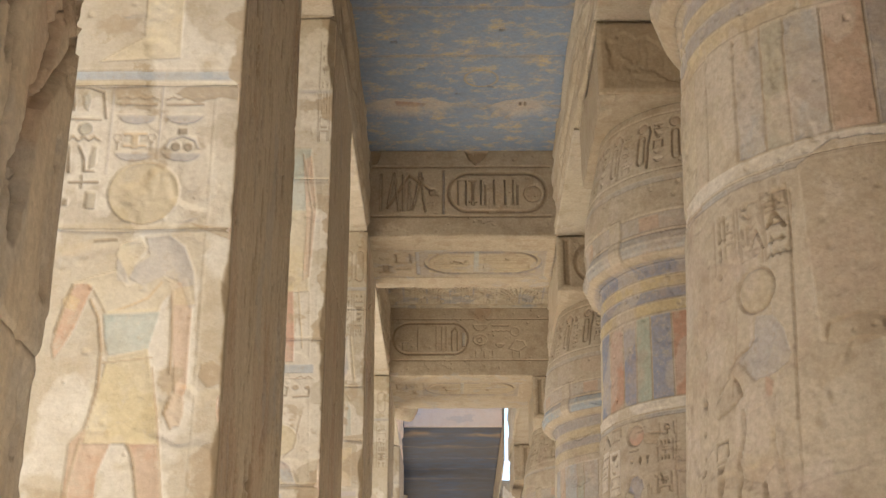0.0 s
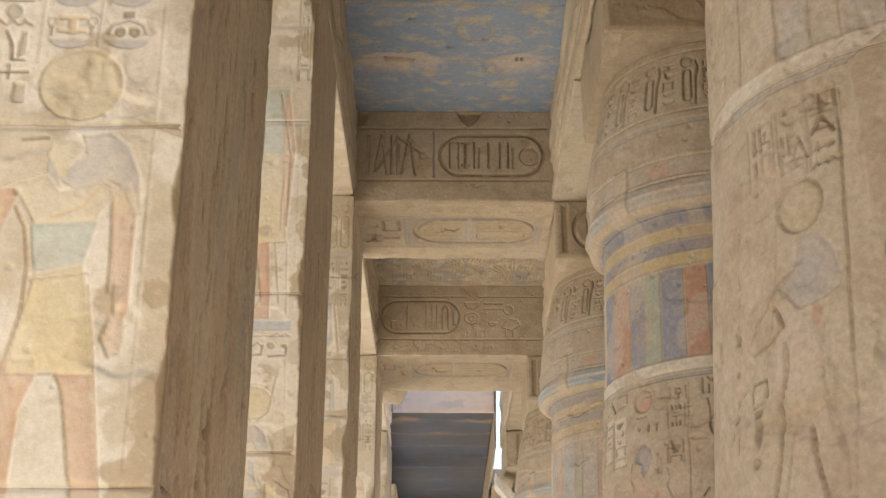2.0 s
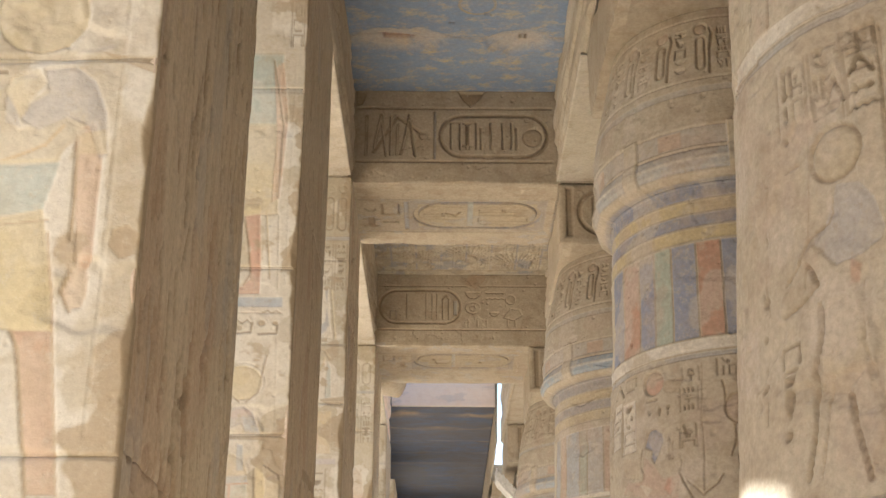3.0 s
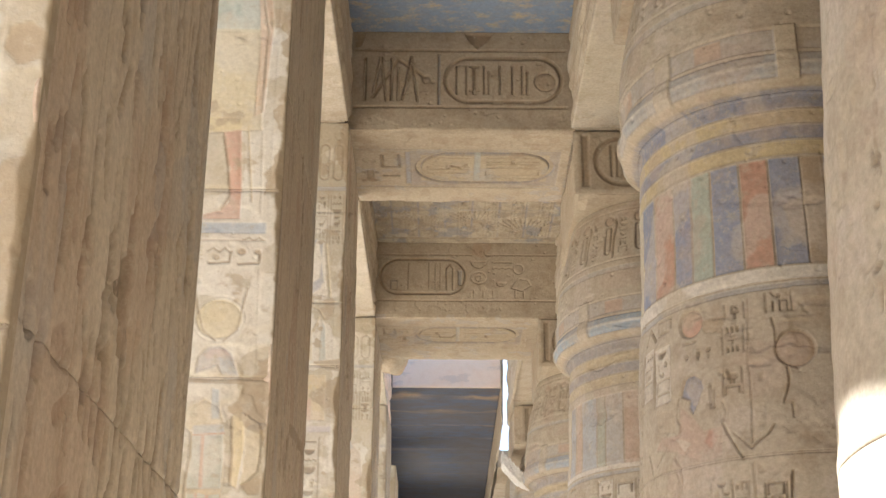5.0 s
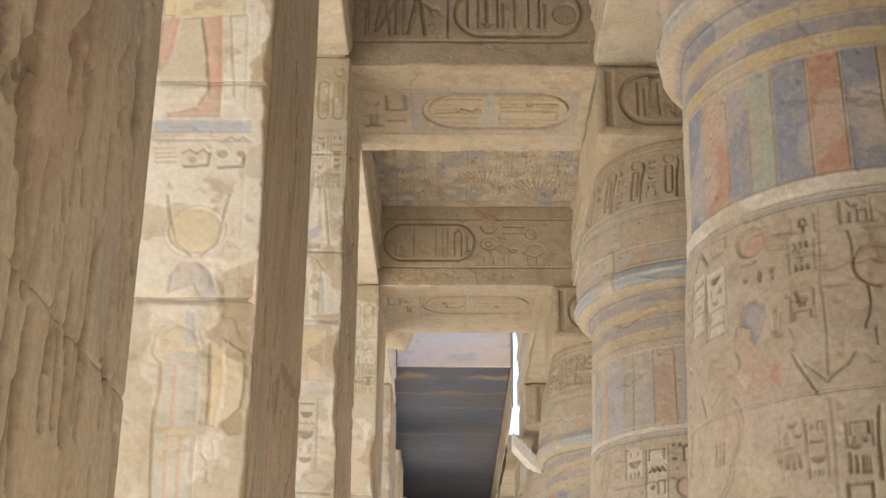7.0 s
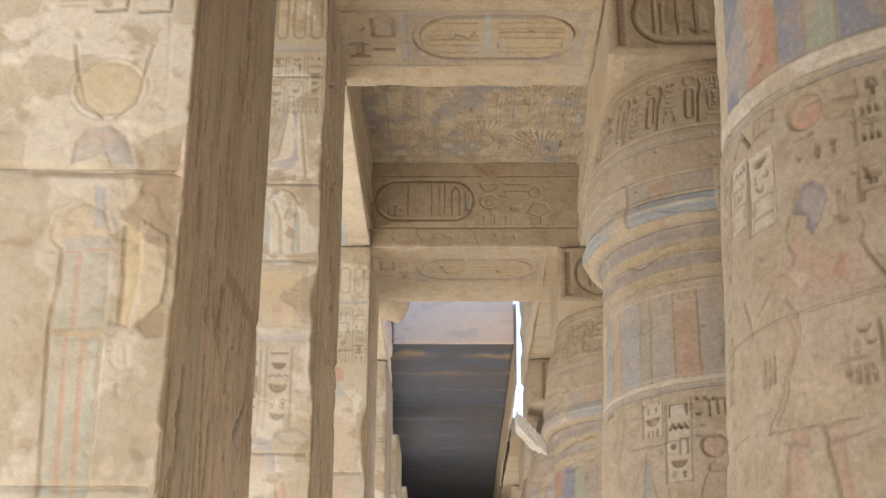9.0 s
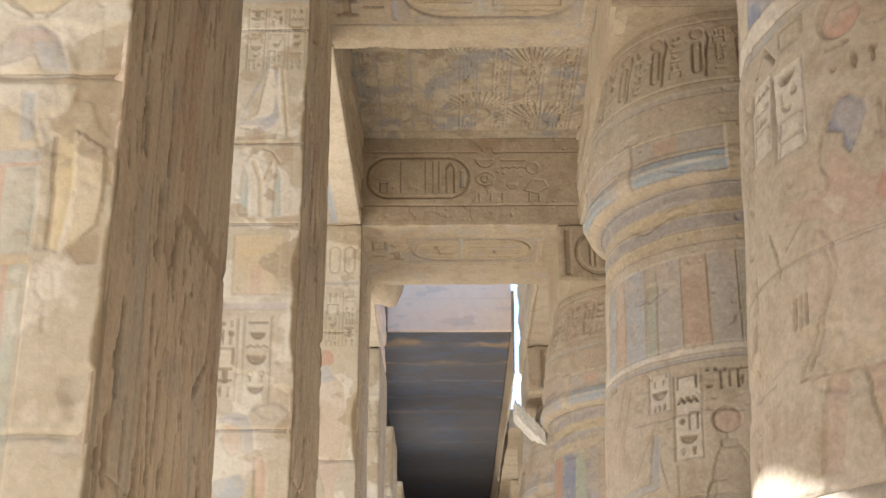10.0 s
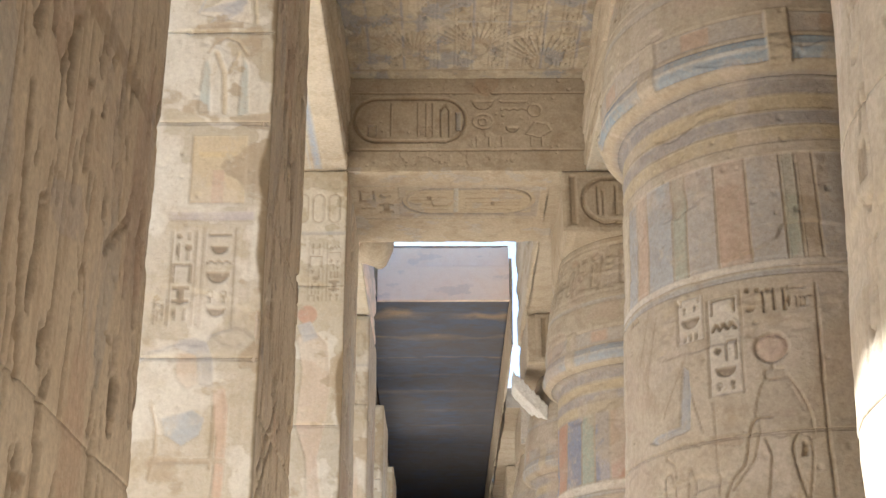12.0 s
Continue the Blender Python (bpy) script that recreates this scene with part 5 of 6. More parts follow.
    curve(p, [(229.8, 3.39), (230.1, 3.2), (230.6, 2.92)], 0.01, 0.007)
    shape(p, [(228.1, 3.22), (235.8, 3.22), (238.8, 3.17), (237.3, 3.15), (228.2, 3.18)], 0.003, (0.38, 0.29, 0.20), 0.7)
    signs(p, [(4, 187.9, 192.4, 3.81, 3.85), (2, 189.1, 195.9, 3.95, 4.03)], 0.014, (0.25, 0.185, 0.125))
    p.box(turn(176), turn(290), 3.19, 3.20, 0.008)


def column_far(p, rnd):
    stripes(p, [170, 185, 200, 215, 225, 235, 245, 258, 270, 285], [BLUE, RED, BLUE, GREEN, BLUE, RED, BLUE, GREEN, BLUE], 4.14, 4.76)
    for a, b in ((186, 196), (200, 212), (216, 226), (230, 242), (246, 258)):
        p.text_column(turn(a), turn(b), 2.8, 3.95, rnd, 0.014, 0.16)


COLUMN_ART = {1: column_one, 2: column_two, 3: column_three}
for i, yc in enumerate(COLUMNS):
    s, xc = COL_S[i], COL_X[i]
    label = {1: "stout papyrus-bud column with faded stripes and a smooth mended patch", 2: "stout papyrus-bud column with blue and yellow rings and bright painted stripes",
             3: "stout papyrus-bud column with a blue roll under its bud"}.get(i, "papyrus-bud sandstone column with carved and faintly painted bands")
    c = empty("column", (xc, yc, 0), label, "column", "columns of the portico", "thing")
    rnd = random.Random(70 + i)
    fine = {1: 0.42, 2: 0.42, 3: 0.45, 4: 1.0, 5: 1.5}.get(i, 3.0)
    zs = {1: 0.0068, 2: 0.0072, 3: 0.0075, 4: 0.015, 5: 0.02}.get(i, 0.04)
    z_top = {1: 5.25}.get(i, 6.43)
    deg = np.concatenate([np.arange(0, 170, 5.0), np.arange(172, 274, fine), np.arange(275, 360, 5.0)])
    z = np.concatenate([np.linspace(0, 2.35, 12), np.arange(2.4, z_top, zs), np.arange(z_top, 6.431, 0.03)])
    pan = Panel(np.radians(deg) * ARC, z)
    column_common(pan, rnd, i)
    COLUMN_ART.get(i, column_far)(pan, rnd)
    pan.H *= 1.45
    if i in (1, 2, 3, 4):
        pan.pits(rnd, 160, 0.014, 0.008, turn(172), turn(285), 2.4, 6.3, 1.1)
    pan.flake(0.30, 0.006, 2.4, 2.4, i * 11 + 200)
    pan.flake(0.42, 0.012, 1.5, 4.0, i * 11 + 201)
    pan.stain(0.36, (0.50, 0.42, 0.31), 2.5, 2.5, i * 11 + 202, 0.7)
    pan.stain(0.22, (0.60, 0.52, 0.45), 4.0, 3.0, i * 11 + 204, 0.5)
    pan.stain(0.30, (0.47, 0.35, 0.28), 3.0, 3.0, i * 11 + 206, 0.4)
    pan.roughen(0.008, 3, 3, i + 300, 5)
    drums = [0, 0.40, 2.4, 4.05, 5.15, 6.43] if i == 1 else [0, 0.40, 2.4, 3.15 if i == 2 else 3.2, 4.05, 5.15, 6.43]
    for zj in drums[2:-2]:
        pan.H -= 0.005 * np.exp(-((pan.V - zj - 0.01 * fbm(pan.U * 2, pan.V * 0, i, 3)) / 0.007) ** 2)

    def round_place(U, V, H):
        r = np.interp(V, PZ, PR) * s + H
        a = U / ARC
        return r * np.cos(a), r * np.sin(a), V

    cuts = [int(np.searchsorted(pan.v, zz)) for zz in drums]
    cuts[-1] = len(pan.v) - 1
    for k, (a, b) in enumerate(zip(cuts, cuts[1:])):
        nm = "base" if k == 0 else "bud_capital" if k == len(cuts) - 2 else "drum"
        pan.mesh(nm, round_place, M_STONE, c, {"base": "low round stone base", "bud_capital": "closed bud with a row of carved ovals"}.get(nm, ""), (a, b), 0.06, wrap=True)
    if i == 5:
        # added slab, coloured white in place of sunlight on the carved bud
        v, f = rough_box((0.92, 22.20, 0.0), (1.33, 22.60, 0.20), 0.014, 0.012, 0.008, 15.0)
        v = [(x - xc, y - yc, h + 6.20 - 1.05 * (x - 0.92) + (0.022 if int(x * 34) % 2 else 0) * (h > 0.1) + 0.03 * n3(x * 16, y * 9, h * 16)) for x, y, h in v]
        link_mesh("crust", v, f, M_SUNLIT, c, "jagged white slab added for the sunlit carved stone under the top block")
    # abacus with a carved oval on the side that faces the walk
    top = Z_SOFFIT - 0.004
    v, f = rough_box((-0.98 if i == 5 else -0.85, -0.85, 6.43), (0.87, 0.87, top), 0.10, 0.025, 0.005, i * 3.0)
    ab = link_mesh("abacus", v, f, M_STONE, c, "square block with a carved oval")
    if 2 <= i <= 5:
        ap = Panel(np.arange(-0.87, 0.88, 0.010), np.arange(6.44, top - 0.005, 0.010))
        ap.box(-0.80, -0.74, 6.50, 7.0, 0.016)
        ap.frame_oval(-0.70, 0.62, 6.51, 6.99, 0.04, 0.022)
        ap.box(0.68, 0.72, 6.50, 7.0, 0.016)
        for k in range(8):
            u = -0.56 + k * 0.14
            ap.sign((5, 1, 9, 1, 6, 7, 1, 4)[k], u, u + 0.10, 6.60, 6.90, 0.02)
        if i == 2:
            ap.mend([(-0.9, 7.2), (-0.42, 7.2), (-0.30, 6.8), (-0.16, 6.6), (-0.10, 6.4), (-0.9, 6.4)], 0.014, (0.45, 0.36, 0.25))
        ap.flake(0.3, 0.010, 3, 3, i + 500)
        ap.roughen(0.006, 4, 4, i + 510)
        e = np.clip(0.03 - np.minimum(np.minimum(ap.U + 0.87, 0.87 - ap.U), np.minimum(ap.V - 6.44, top - ap.V)), 0, 1)
        ap.H -= e * 0.6
        ap.mesh("carved_side", lambda U, V, H: (U, -0.875 - H, V), M_STONE, ab, "", None, 0.03)

# ---- beams ----
def border_wear(p, u0, u1, v0, v1, seed, most=0.03):
    d = np.minimum(np.minimum(p.U - u0, u1 - p.U), np.minimum(p.V - v0, v1 - p.V))
    b = 0.008 + most * np.clip(fbm(p.U * 4, p.V * 4, seed, 4) + 0.25, 0, 1)
    p.H -= np.clip(b - d, 0, 1) * 0.8


def cross_beam(y0, y1, seed, art_face, art_soffit, label, x_end=FACE_R + 0.065):
    base = (0.16, (y0 + y1) / 2, Z_SOFFIT)
    b = empty("cross_beam", base, label, "beam", "carved beams across the portico", "thing")
    lo, hi = (FACE_L - 0.25, y0 + 0.03, Z_SOFFIT + 0.03), (x_end + 0.18, y1, Z_CEIL)
    v, f = rough_box(lo, hi, 0.2, 0.02, 0.004, seed)
    link_mesh("body", [(p[0] - base[0], p[1] - base[1], p[2] - base[2]) for p in v], f, M_STONE, b)
    rnd = random.Random(seed)
    u = np.arange(FACE_L - 0.06, FACE_R + 0.065, 0.008)
    p = Panel(np.arange(FACE_L - 0.06, x_end, 0.008), np.arange(Z_SOFFIT, Z_CEIL, 0.008))
    art_face(p, rnd)
    p.H *= 1.05
    p.pits(rnd, 60, 0.014, 0.008, FACE_L, x_end, Z_SOFFIT, Z_CEIL, 1.0)
    p.flake(0.34, 0.006, 4, 4, seed + 1)
    p.roughen(0.007, 4, 5, seed + 2)
    border_wear(p, FACE_L - 1, x_end + 1, Z_SOFFIT, 9, seed + 3)
    p.mesh("carved_face", lambda U, V, H: (U, y0 - H, V), M_STONE, b, "shaded face with carved ovals and signs", None, 0.06, base)
    q = Panel(u, np.arange(y0, y1, 0.010))
    art_soffit(q, rnd)
    q.H *= 1.9
    q.stain(0.28, (0.38, 0.43, 0.52), 5, 5, seed + 8, 0.4)
    q.stain(0.25, (0.52, 0.45, 0.34), 4, 4, seed + 9, 0.45)
    q.stain(0.38, UMBER, 6, 6, seed + 10, 0.5)
    q.flake(0.34, 0.005, 4, 4, seed + 5)
    q.roughen(0.006, 3, 6, seed + 6)
    border_wear(q, FACE_L - 1, FACE_R + 1, y0, y1, seed + 7)
    under = lambda U, V, H: (U, V, Z_SOFFIT - H)
    q.mesh("carved_soffit", under, M_STONE, b, "underside with a long painted oval", None, 0.05, base)
    return b


def face_third(p, rnd):
    p.box(-0.8, 1.12, 7.865, 7.885, 0.016)
    p.box(-0.8, 1.12, 7.285, 7.305, 0.016)
    p.frame_oval(0.01, 1.09, 7.335, 7.815, 0.035, 0.024)
    p.box(-0.04, -0.015, 7.32, 7.84, 0.02, GREY)
    p.disc(0.93, 7.56, 0.10, 0.022, UMBER, alpha=0.6)
    for k in range(6):
        u = 0.13 + k * 0.115
        p.sign((7, 9, 5, 1, 1, 5)[k], u, u + 0.09, 7.43, 7.72, 0.030)
    for k in range(5):
        u = -0.76 + k * 0.14
        p.sign((1, 8, 5, 8, 4)[k], u, u + 0.12, 7.36, 7.80, 0.032)
    p.line([(-0.62, 7.40), (-0.40, 7.78), (-0.16, 7.60)], 0.03, 0.016)
    p.line([(-0.36, 7.38), (-0.26, 7.74)], 0.03, 0.016)
    p.poly([(0.20, 8.06), (0.24, 7.98), (0.32, 7.89), (0.40, 7.97), (0.46, 8.06)], 0.035, UMBER, bed=1)
    p.poly([(-0.81, 8.07), (-0.70, 8.05), (-0.74, 7.92), (-0.81, 7.90)], 0.02, MUD, bed=1)


def soffit_third(q, rnd):
    q.box(-0.79, 1.12, 13.36, 13.375, 0.008, GREY)
    q.box(-0.79, 1.12, 14.15, 14.17, 0.008, GREY)
    q.box(-0.30, 1.10, 13.39, 14.13, 0.004, (0.29, 0.30, 0.35), alpha=0.55)
    q.box(-0.20, 1.0, 13.48, 14.04, 0.002, (0.52, 0.44, 0.31))
    q.frame_oval(-0.25, 1.06, 13.42, 14.10, 0.055, 0.02, (0.22, 0.25, 0.34))
    q.box(-0.34, -0.295, 13.42, 14.10, 0.008, (0.40, 0.43, 0.52))
    q.box(0.30, 0.36, 13.46, 14.06, 0.006, (0.44, 0.50, 0.52))
    q.poly([(0.04, 13.72), (0.14, 13.62), (0.24, 13.68), (0.18, 13.78)], 0.04, UMBER, bed=1)
    for k in range(5):
        q.sign((0, 2, 9, 0, 2)[k], -0.14, 0.26, 13.50 + k * 0.11, 13.58 + k * 0.11, 0.016, STRAW if k == 1 else (0.24, 0.18, 0.12))
        q.sign((2, 9, 0, 7, 2)[k], 0.42, 0.92, 13.50 + k * 0.11, 13.58 + k * 0.11, 0.018, (0.24, 0.18, 0.12))
    for k in range(4):
        q.sign((4, 7, 9, 0)[k], -0.76 + (k % 2) * 0.2, -0.60 + (k % 2) * 0.2, 13.48 + (k // 2) * 0.32, 13.72 + (k // 2) * 0.32, 0.014)


def face_fourth(p, rnd):
    p.box(-0.8, 1.44, 7.90, 7.912, 0.014)
    p.box(-0.8, 1.44, 7.285, 7.30, 0.016)
    p.frame_oval(-0.79, 0.31, 7.37, 7.86, 0.03, 0.020)
    p.box(-0.64, -0.56, 7.44, 7.56, 0.035, (0.13, 0.15, 0.20), bed=1)
    for u in (-0.42, -0.16, -0.08, -0.02):
        p.sign(1, u - 0.02, u + 0.02, 7.44, 7.80, 0.028)
    p.line([(0.06, 7.44), (0.06, 7.72), (0.10, 7.78), (0.14, 7.72), (0.14, 7.44)], 0.02, 0.016)
    p.box(0.20, 0.25, 7.50, 7.70, 0.02, PALE_BLUE, alpha=0.6)
    p.sign(3, 0.36, 0.56, 7.70, 7.86, 0.018)
    p.disc(0.46, 7.60, 0.085, 0.018, ratio=1.2)
    p.disc(0.46, 7.60, 0.045, 0.026)
    p.sign(0, 0.64, 0.88, 7.78, 7.84, 0.028)
    p.sign(2, 0.64, 0.88, 7.70, 7.76, 0.018)
    p.disc(0.74, 7.54, 0.06, 0.02, lower=True, bed=0.7)
    p.disc(0.96, 7.72, 0.07, 0.020)
    p.poly([(0.86, 7.46), (0.96, 7.60), (1.08, 7.58), (1.12, 7.50), (1.0, 7.42)], 0.018)
    for u in (0.40, 0.52, 0.64, 0.92, 1.02):
        p.sign(1, u - 0.015, u + 0.015, 7.33, 7.43, 0.016)
    p.poly([(0.36, 7.92), (0.5, 7.86), (0.62, 7.99), (0.62, 8.07), (0.4, 8.07)], -0.003, (0.48, 0.36, 0.26), bed=1)


def soffit_fourth(q, rnd):
    q.box(-0.79, 1.0, 18.34, 18.352, 0.007, GREY)
    q.box(-0.79, 1.0, 19.10, 19.115, 0.007, GREY)
    q.box(-0.36, 1.03, 18.37, 19.07, 0.004, (0.27, 0.26, 0.28), alpha=0.6)
    q.box(-0.29, 0.96, 18.45, 18.99, 0.002, (0.50, 0.42, 0.30))
    q.frame_oval(-0.33, 1.0, 18.40, 19.04, 0.05, 0.02, (0.20, 0.195, 0.22))
    q.poly([(-0.04, 18.72), (0.04, 18.62), (0.20, 18.70), (0.12, 18.84), (-0.02, 18.84)], 0.035, UMBER, bed=1)
    q.box(0.18, 0.23, 18.42, 19.0, 0.007, (0.44, 0.46, 0.46))
    for k in range(4):
        q.sign((0, 9, 2, 0)[k], -0.24, 0.12, 18.46 + k * 0.13, 18.56 + k * 0.13, 0.012, (0.22, 0.16, 0.11))
        q.sign((2, 0, 9, 2)[k], 0.30, 0.85, 18.46 + k * 0.13, 18.56 + k * 0.13, 0.012, (0.22, 0.16, 0.11))
    for k in range(4):
        q.sign((7, 4, 0, 9)[k], -0.74 + (k % 2) * 0.18, -0.60 + (k % 2) * 0.18, 18.46 + (k // 2) * 0.28, 18.68 + (k // 2) * 0.28, 0.013)


cross_beam(12.97, 14.52, 500, face_third, soffit_third, "carved sandstone cross beam with a painted oval on its underside")
cross_beam(18.02, 19.74, 520, face_fourth, soffit_fourth, "carved sandstone cross beam before the open roof gap", 1.47)


def long_beam(name, x_in, x_out, y0, y1, soffits, seed, label, sgn, top=Z_CEIL, face=M_STONE):
    """A beam along the row; sgn: the way its corridor face looks. soffits: stretches of carved or whitened underside."""
    base = ((x_in + x_out) / 2, (y0 + y1) / 2, Z_SOFFIT)
    b = empty("long_beam", base, label, "beam", "beams along the portico", "thing")
    lo, hi = (min(x_in - sgn * 0.04, x_out), y0, Z_SOFFIT), (max(x_in - sgn * 0.04, x_out), y1, top - 0.003)
    v, f = rough_box(lo, hi, 1.2, 0, 0, seed)
    link_mesh("body", [(p[0] - base[0], p[1] - base[1], p[2] - base[2]) for p in v], f, M_STONE, b)
    p = Panel(np.arange(y0, y1, 0.04), np.arange(Z_SOFFIT, top, 0.015))
    p.roughen(0.05, 0.7, 7, seed, 5)
    p.flake(0.15, 0.03, 0.8, 5, seed + 1)
    p.stain(0.02, (0.68, 0.62, 0.53), 0.6, 5, seed + 2, 0.8)
    p.H = np.minimum(p.H, 0.008)
    border_wear(p, y0 - 1, y1 + 1, Z_SOFFIT, 9, seed + 3, 0.05)
    p.mesh("worn_face", lambda U, V, H: (x_in + sgn * H, U, V), face, b, "corridor side worn into long streaks", None, 0.05, base)
    for a, c, stripe in soffits:
        q = Panel(np.arange(min(x_in, x_out), max(x_in, x_out), 0.02), np.arange(a, c, 0.02))
        q.stain(0.1, (0.66, 0.60, 0.48), 1.5, 1.0, seed + 9, 0.7)
        if stripe:
            q.box(x_in - sgn * 0.24, x_in - sgn * 0.31, a, c, 0.003, (0.32, 0.42, 0.60))
            q.box(x_in - sgn * 0.34, x_in - sgn * 0.36, a, c, 0.003, (0.42, 0.50, 0.62))
        q.flake(0.35, 0.006, 3, 3, seed + 11)
        q.roughen(0.006, 3, 3, seed + 12)
        q.mesh("whitened_soffit", lambda U, V, H: (U, V, Z_SOFFIT - 0.014 - H), M_WHITE, b, "underside with remains of white plaster", None, 0.02, base)
    return b


long_beam("left", FACE_L, -2.5, -9.0, 19.744, [(2.76, 4.84, 0), (6.70, 8.66, 0), (10.46, 12.80, 0), (14.45, 17.95, 1)], 600, "sandstone beam lying along the row of pillars", 1)
# lit copy of the left beam: light painted in by a paler face
long_beam("left", FACE_L, -2.5, 19.748, 23.16, [(19.80, 21.95, 0)], 620, "sandstone beam beside the open roof gap, its brightness put into the colour", 1, Z_CEIL, M_PALE)
long_beam("right", FACE_R, 2.92, -9.0, 14.51, [(2.65, 4.80, 0), (6.60, 8.72, 0), (10.52, 12.88, 0)], 640, "sandstone beam lying along the row of columns, its side worn", -1)
long_beam("right", 1.42, 2.92, 14.514, 18.05, [(14.70, 17.95, 0)], 650, "sandstone beam set back between two cross beams", -1)
long_beam("right", 1.055, 2.92, 18.054, 23.3, [], 660, "sandstone beam lying beside the open roof gap", -1, 8.5)

# ---- ceilings ----
def ceiling_panel(name, y0, y1, mat, art, seed, label, zc=Z_CEIL, x0=FACE_L - 0.07, x1=FACE_R + 0.07, res=0.012):
    q = Panel(np.arange(x0, x1 + 0.006, res), np.arange(y0, y1 + 0.01, res))
    art(q)
    q.roughen(0.006, 3, 3, seed)
    ob = q.mesh(name, lambda U, V, H: (U, V, zc - H), mat, None, label, None, 0.05)
    return tagged(ob, label, "ceiling", "", "structure")


def blue_slabs(q):
    for y in (7.9, 9.05, 10.14, 10.98, 11.98):
        w = 0.010 + 0.010 * np.clip(fbm(q.U * 5, q.V * 0, int(y * 10), 4), 0, 1)
        d = np.abs(q.V - y - 0.02 * fbm(q.U * 3, q.V * 0, 4, 3))
        q.H -= 0.02 * np.exp(-(d / w) ** 2)
        edge = np.clip(1 - d / (0.05 + 0.05 * fbm(q.U * 6, q.V * 6, 9, 4)), 0, 1) * 0.8
        q.blend(edge, (0.55, 0.43, 0.27))
    for x, y, r, k in ((-0.36, 12.02, 0.24, 2.1), (0.78, 12.03, 0.21, 1.6)):
        d = np.hypot((q.U - x) / k, q.V - y) + 0.05 * fbm(q.U * 6, q.V * 6, 77, 4)
        m = np.clip((r - d) * 12, 0, 1)
        q.H -= 0.05 * m
        q.blend(m, (0.68, 0.58, 0.46))
    q.poly([(-0.52, 11.98), (-0.2, 12.0), (-0.24, 12.06), (-0.5, 12.06)], 0.085, (0.46, 0.28, 0.20), bed=1)
    q.box(0.75, 0.78, 11.99, 12.05, 0.12, UMBER)
    q.box(0.80, 0.83, 11.99, 12.05, 0.12, UMBER)
    for x, y in ((0.42, 11.55), (-0.25, 11.2), (0.5, 10.5), (-0.5, 10.7), (0.1, 11.7)):
        q.box(x, x + 0.05, y, y + 0.03, 0.03, UMBER)
    q.ring(0.35, 11.4, 0.16, 0.03, 0.002, (0.52, 0.40, 0.20))


def fan_slabs(q):
    rnd = random.Random(9)
    for cx, cy, r in ((1.02, 17.75, 0.50), (0.40, 17.5, 0.46), (-0.20, 17.6, 0.42), (-0.62, 17.4, 0.40), (0.9, 16.6, 0.5), (0.2, 16.5, 0.5), (-0.5, 16.4, 0.5), (0.8, 15.5, 0.5), (0.0, 15.4, 0.5), (-0.6, 15.3, 0.4)):
        for k in range(15):
            a = radians(-30 - k * 8.5)
            q.line([(cx + 0.12 * math.cos(a), cy + 0.12 * math.sin(a)), (cx + r * math.cos(a), cy + r * math.sin(a))], 0.014, 0.022, WHITE if cx > 0.5 and k % 2 else None)
        q.ring(cx, cy, 0.11, 0.016, 0.012)
    for k in range(7):
        u = -0.78 + k * 0.325
        q.text_column(u, u + 0.13, 14.6, 17.8, rnd, 0.022, 0.13)
        q.box(u + 0.15, u + 0.18, 14.6, 17.85, 0.004, BLUE, alpha=0.55)
    for y in (15.0, 16.0, 17.0):
        q.box(-0.8, 1.42, y, y + 0.03, 0.012, PALE_BLUE, alpha=0.5)
    q.stain(0.14, (0.24, 0.28, 0.36), 3.5, 3.0, 19, 0.75)
    q.stain(0.22, (0.60, 0.53, 0.42), 6.0, 5.0, 29, 0.7)
    q.stain(0.30, (0.22, 0.18, 0.14), 8.0, 8.0, 39, 0.6)
    q.H *= 1.7
    q.box(-0.81, 1.42, 17.86, 17.885, 0.014)
    q.box(-0.81, 1.42, 14.6, 14.62, 0.014)


def plain_slabs(q):
    for y in (-4, -1.5, 1, 3.4, 5.6):
        q.box(-2, 2, y - 0.012, y + 0.012, 0.02, MUD)


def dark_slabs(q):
    # the ochre bands fade inward, painting in the growing dark
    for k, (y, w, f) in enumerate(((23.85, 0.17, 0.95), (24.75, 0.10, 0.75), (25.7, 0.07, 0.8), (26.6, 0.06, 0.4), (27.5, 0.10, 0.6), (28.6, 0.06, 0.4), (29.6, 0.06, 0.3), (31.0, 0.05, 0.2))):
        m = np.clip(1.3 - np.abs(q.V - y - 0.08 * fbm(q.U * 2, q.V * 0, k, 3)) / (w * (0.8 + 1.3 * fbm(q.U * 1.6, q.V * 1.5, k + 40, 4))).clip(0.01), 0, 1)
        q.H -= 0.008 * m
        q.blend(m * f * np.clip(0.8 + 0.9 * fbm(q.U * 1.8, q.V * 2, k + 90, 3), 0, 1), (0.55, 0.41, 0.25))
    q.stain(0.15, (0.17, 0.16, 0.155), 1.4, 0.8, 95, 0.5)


ceiling_panel("ceiling_entrance", -8.9, 6.9, M_BLUE, plain_slabs, 700, "blue painted stone slab ceiling, worn", res=0.06)
ceiling_panel("ceiling_blue", 6.9, 12.98, M_BLUE, blue_slabs, 701, "blue painted stone slab ceiling, flaked along its seams")
ceiling_panel("ceiling_fans", 14.51, 18.04, M_FANS, fan_slabs, 702, "stone ceiling carved with feather fans and traces of blue", Z_CEIL, FACE_L - 0.07, 1.49)
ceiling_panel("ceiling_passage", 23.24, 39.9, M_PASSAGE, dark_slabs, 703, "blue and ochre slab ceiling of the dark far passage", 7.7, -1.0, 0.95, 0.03)
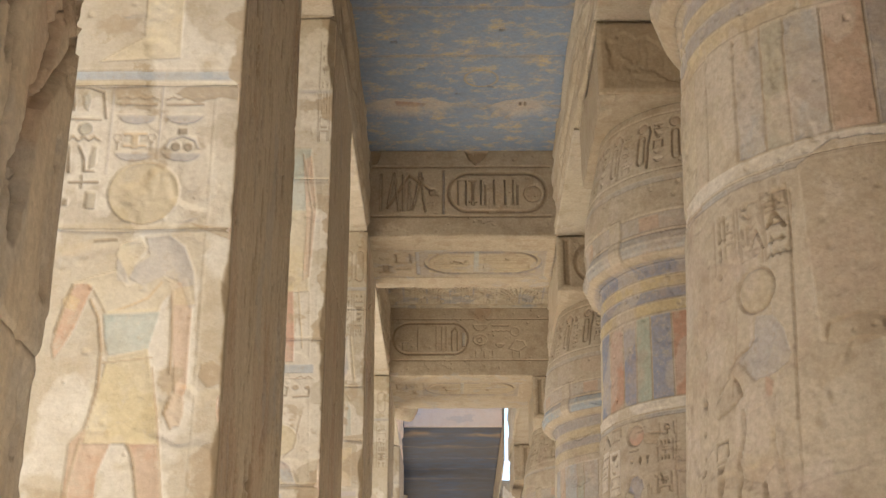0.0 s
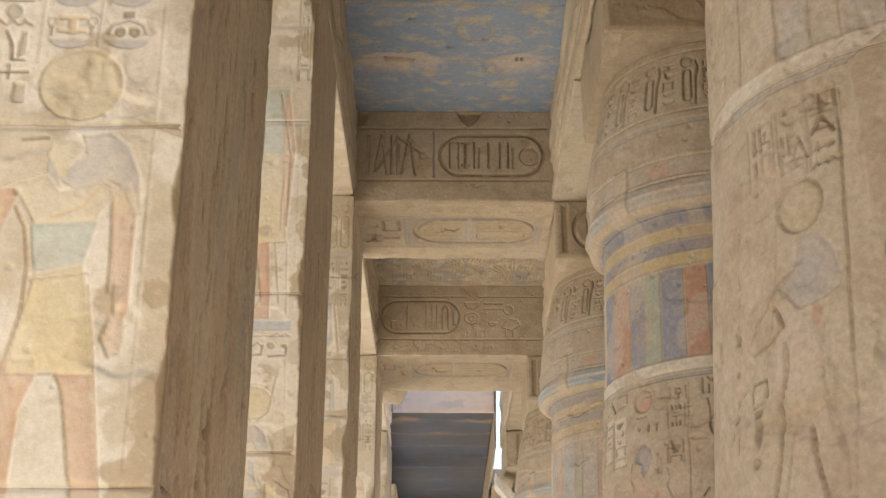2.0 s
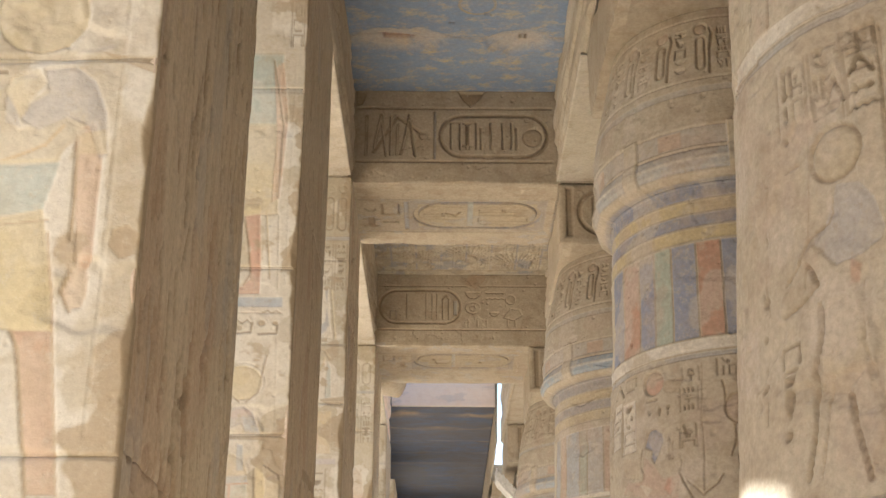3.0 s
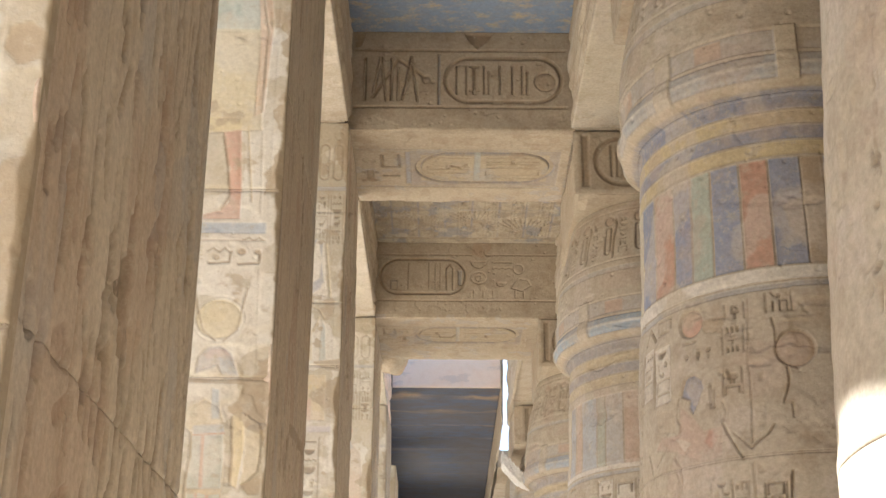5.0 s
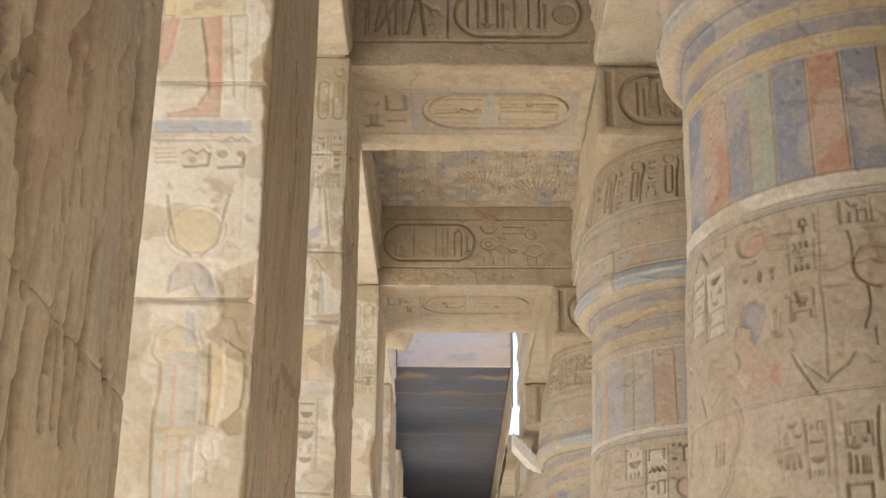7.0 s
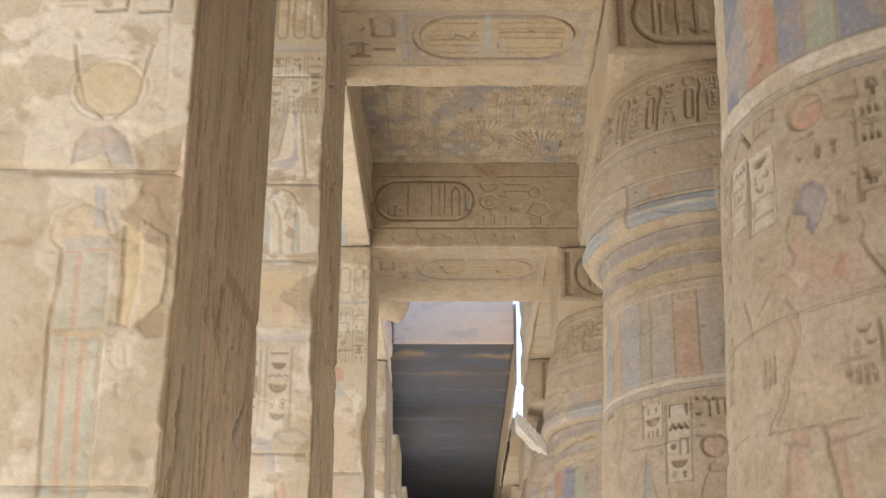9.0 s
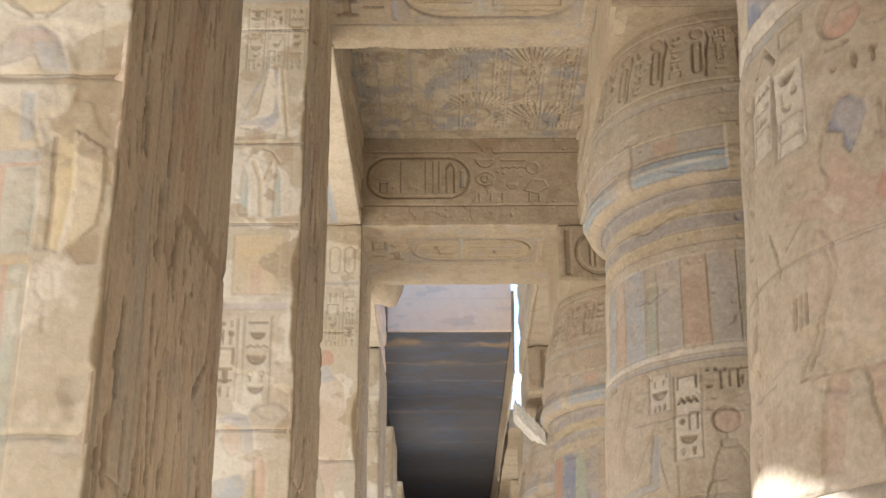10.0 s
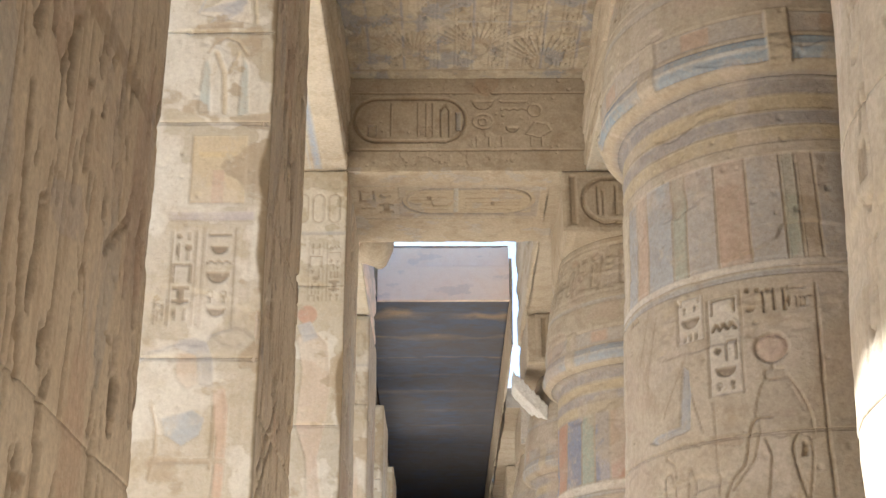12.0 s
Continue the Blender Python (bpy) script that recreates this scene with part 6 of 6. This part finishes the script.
plain_box("roof", (-2.5, -9, Z_CEIL + 0.14), (6.8, 19.74, Z_CEIL + 0.36), M_STONE, "stone roof slabs of the portico", "roof")
plain_box("roof_passage", (-2.5, 23.26, 7.76), (0.95, 40, 8.40), M_STONE, "stone roof slabs of the far passage", "roof")
plain_box("roof_aisle", (2.93, -9, Z_CEIL - 0.12), (5.6, 19.74, Z_CEIL + 0.13), M_STONE, "stone slabs over the aisle behind the columns", "roof")

# ---- the gap in the roof and what stands behind it ----
# the slab end's near-white colour makes up for light it doesn't receive
q = Panel(np.arange(-0.8, 0.955, 0.012), np.arange(7.688, 8.50, 0.012))
q.H -= np.where(q.V > 8.19 + 0.01 * fbm(q.U * 5, q.V * 0, 3, 3), 0.05, 0)
q.H -= np.where(q.V > 8.465 + 0.02 * fbm(q.U * 3, q.V * 0, 5, 4), 0.3, 0)
q.stain(0.35, (0.60, 0.54, 0.52), 3, 6, 6, 0.5)
q.roughen(0.006, 5, 5, 8)
tagged(q.mesh("slab_end", lambda U, V, H: (U, 23.2 - H, V), M_PALE, None, "", None, 0.05), "pale end of the far roof slabs, brightened further in its colour", "wall", "", "structure")

# the beam over the far pillars gets the stone with painted-in shade
for name, lo, hi, lab in (("far_beam", (-2.5, 23.2, 7.06), (-1.0, 40, 7.69), "sandstone beam over the far pillars, its shade put into the colour"),
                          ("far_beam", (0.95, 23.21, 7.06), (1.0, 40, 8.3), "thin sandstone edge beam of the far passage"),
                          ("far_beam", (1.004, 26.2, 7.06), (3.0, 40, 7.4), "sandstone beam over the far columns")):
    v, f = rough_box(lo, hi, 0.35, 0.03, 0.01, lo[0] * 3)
    tagged(link_mesh(name, v, f, M_SHADED_STONE if lo[0] < 0 else M_STONE), lab, "beam", "beams over the far passage")

# unseen block, added so that the sun stays off the beam by the gap
plain_box("cornice", (-3.0, -9, Z_CEIL + 0.365), (-1.3, 40, 11.6), M_STONE, "unseen stone block over the court side, added to hold off the sun", "cornice")
lump = []
for k in range(17):
    for j in range(24):
        th, ph = math.pi * k / 16, 2 * math.pi * j / 24
        d = Vector((math.sin(th) * math.cos(ph), math.sin(th) * math.sin(ph), math.cos(th)))
        r = 1 + 0.22 * noise.noise(d * 1.6) + 0.08 * noise.noise(d * 5)
        lump.append((-0.70 + 0.27 * r * d.x, 20.12 + 0.5 * r * d.y, 7.24 + 0.24 * r * d.z))
tagged(link_mesh("broken_stub", lump, [(k * 24 + j, (k + 1) * 24 + j, (k + 1) * 24 + (j + 1) % 24, k * 24 + (j + 1) % 24) for k in range(16) for j in range(24)], M_STONE, smooth=True), "rounded broken stub of a lost beam", "broken stone")
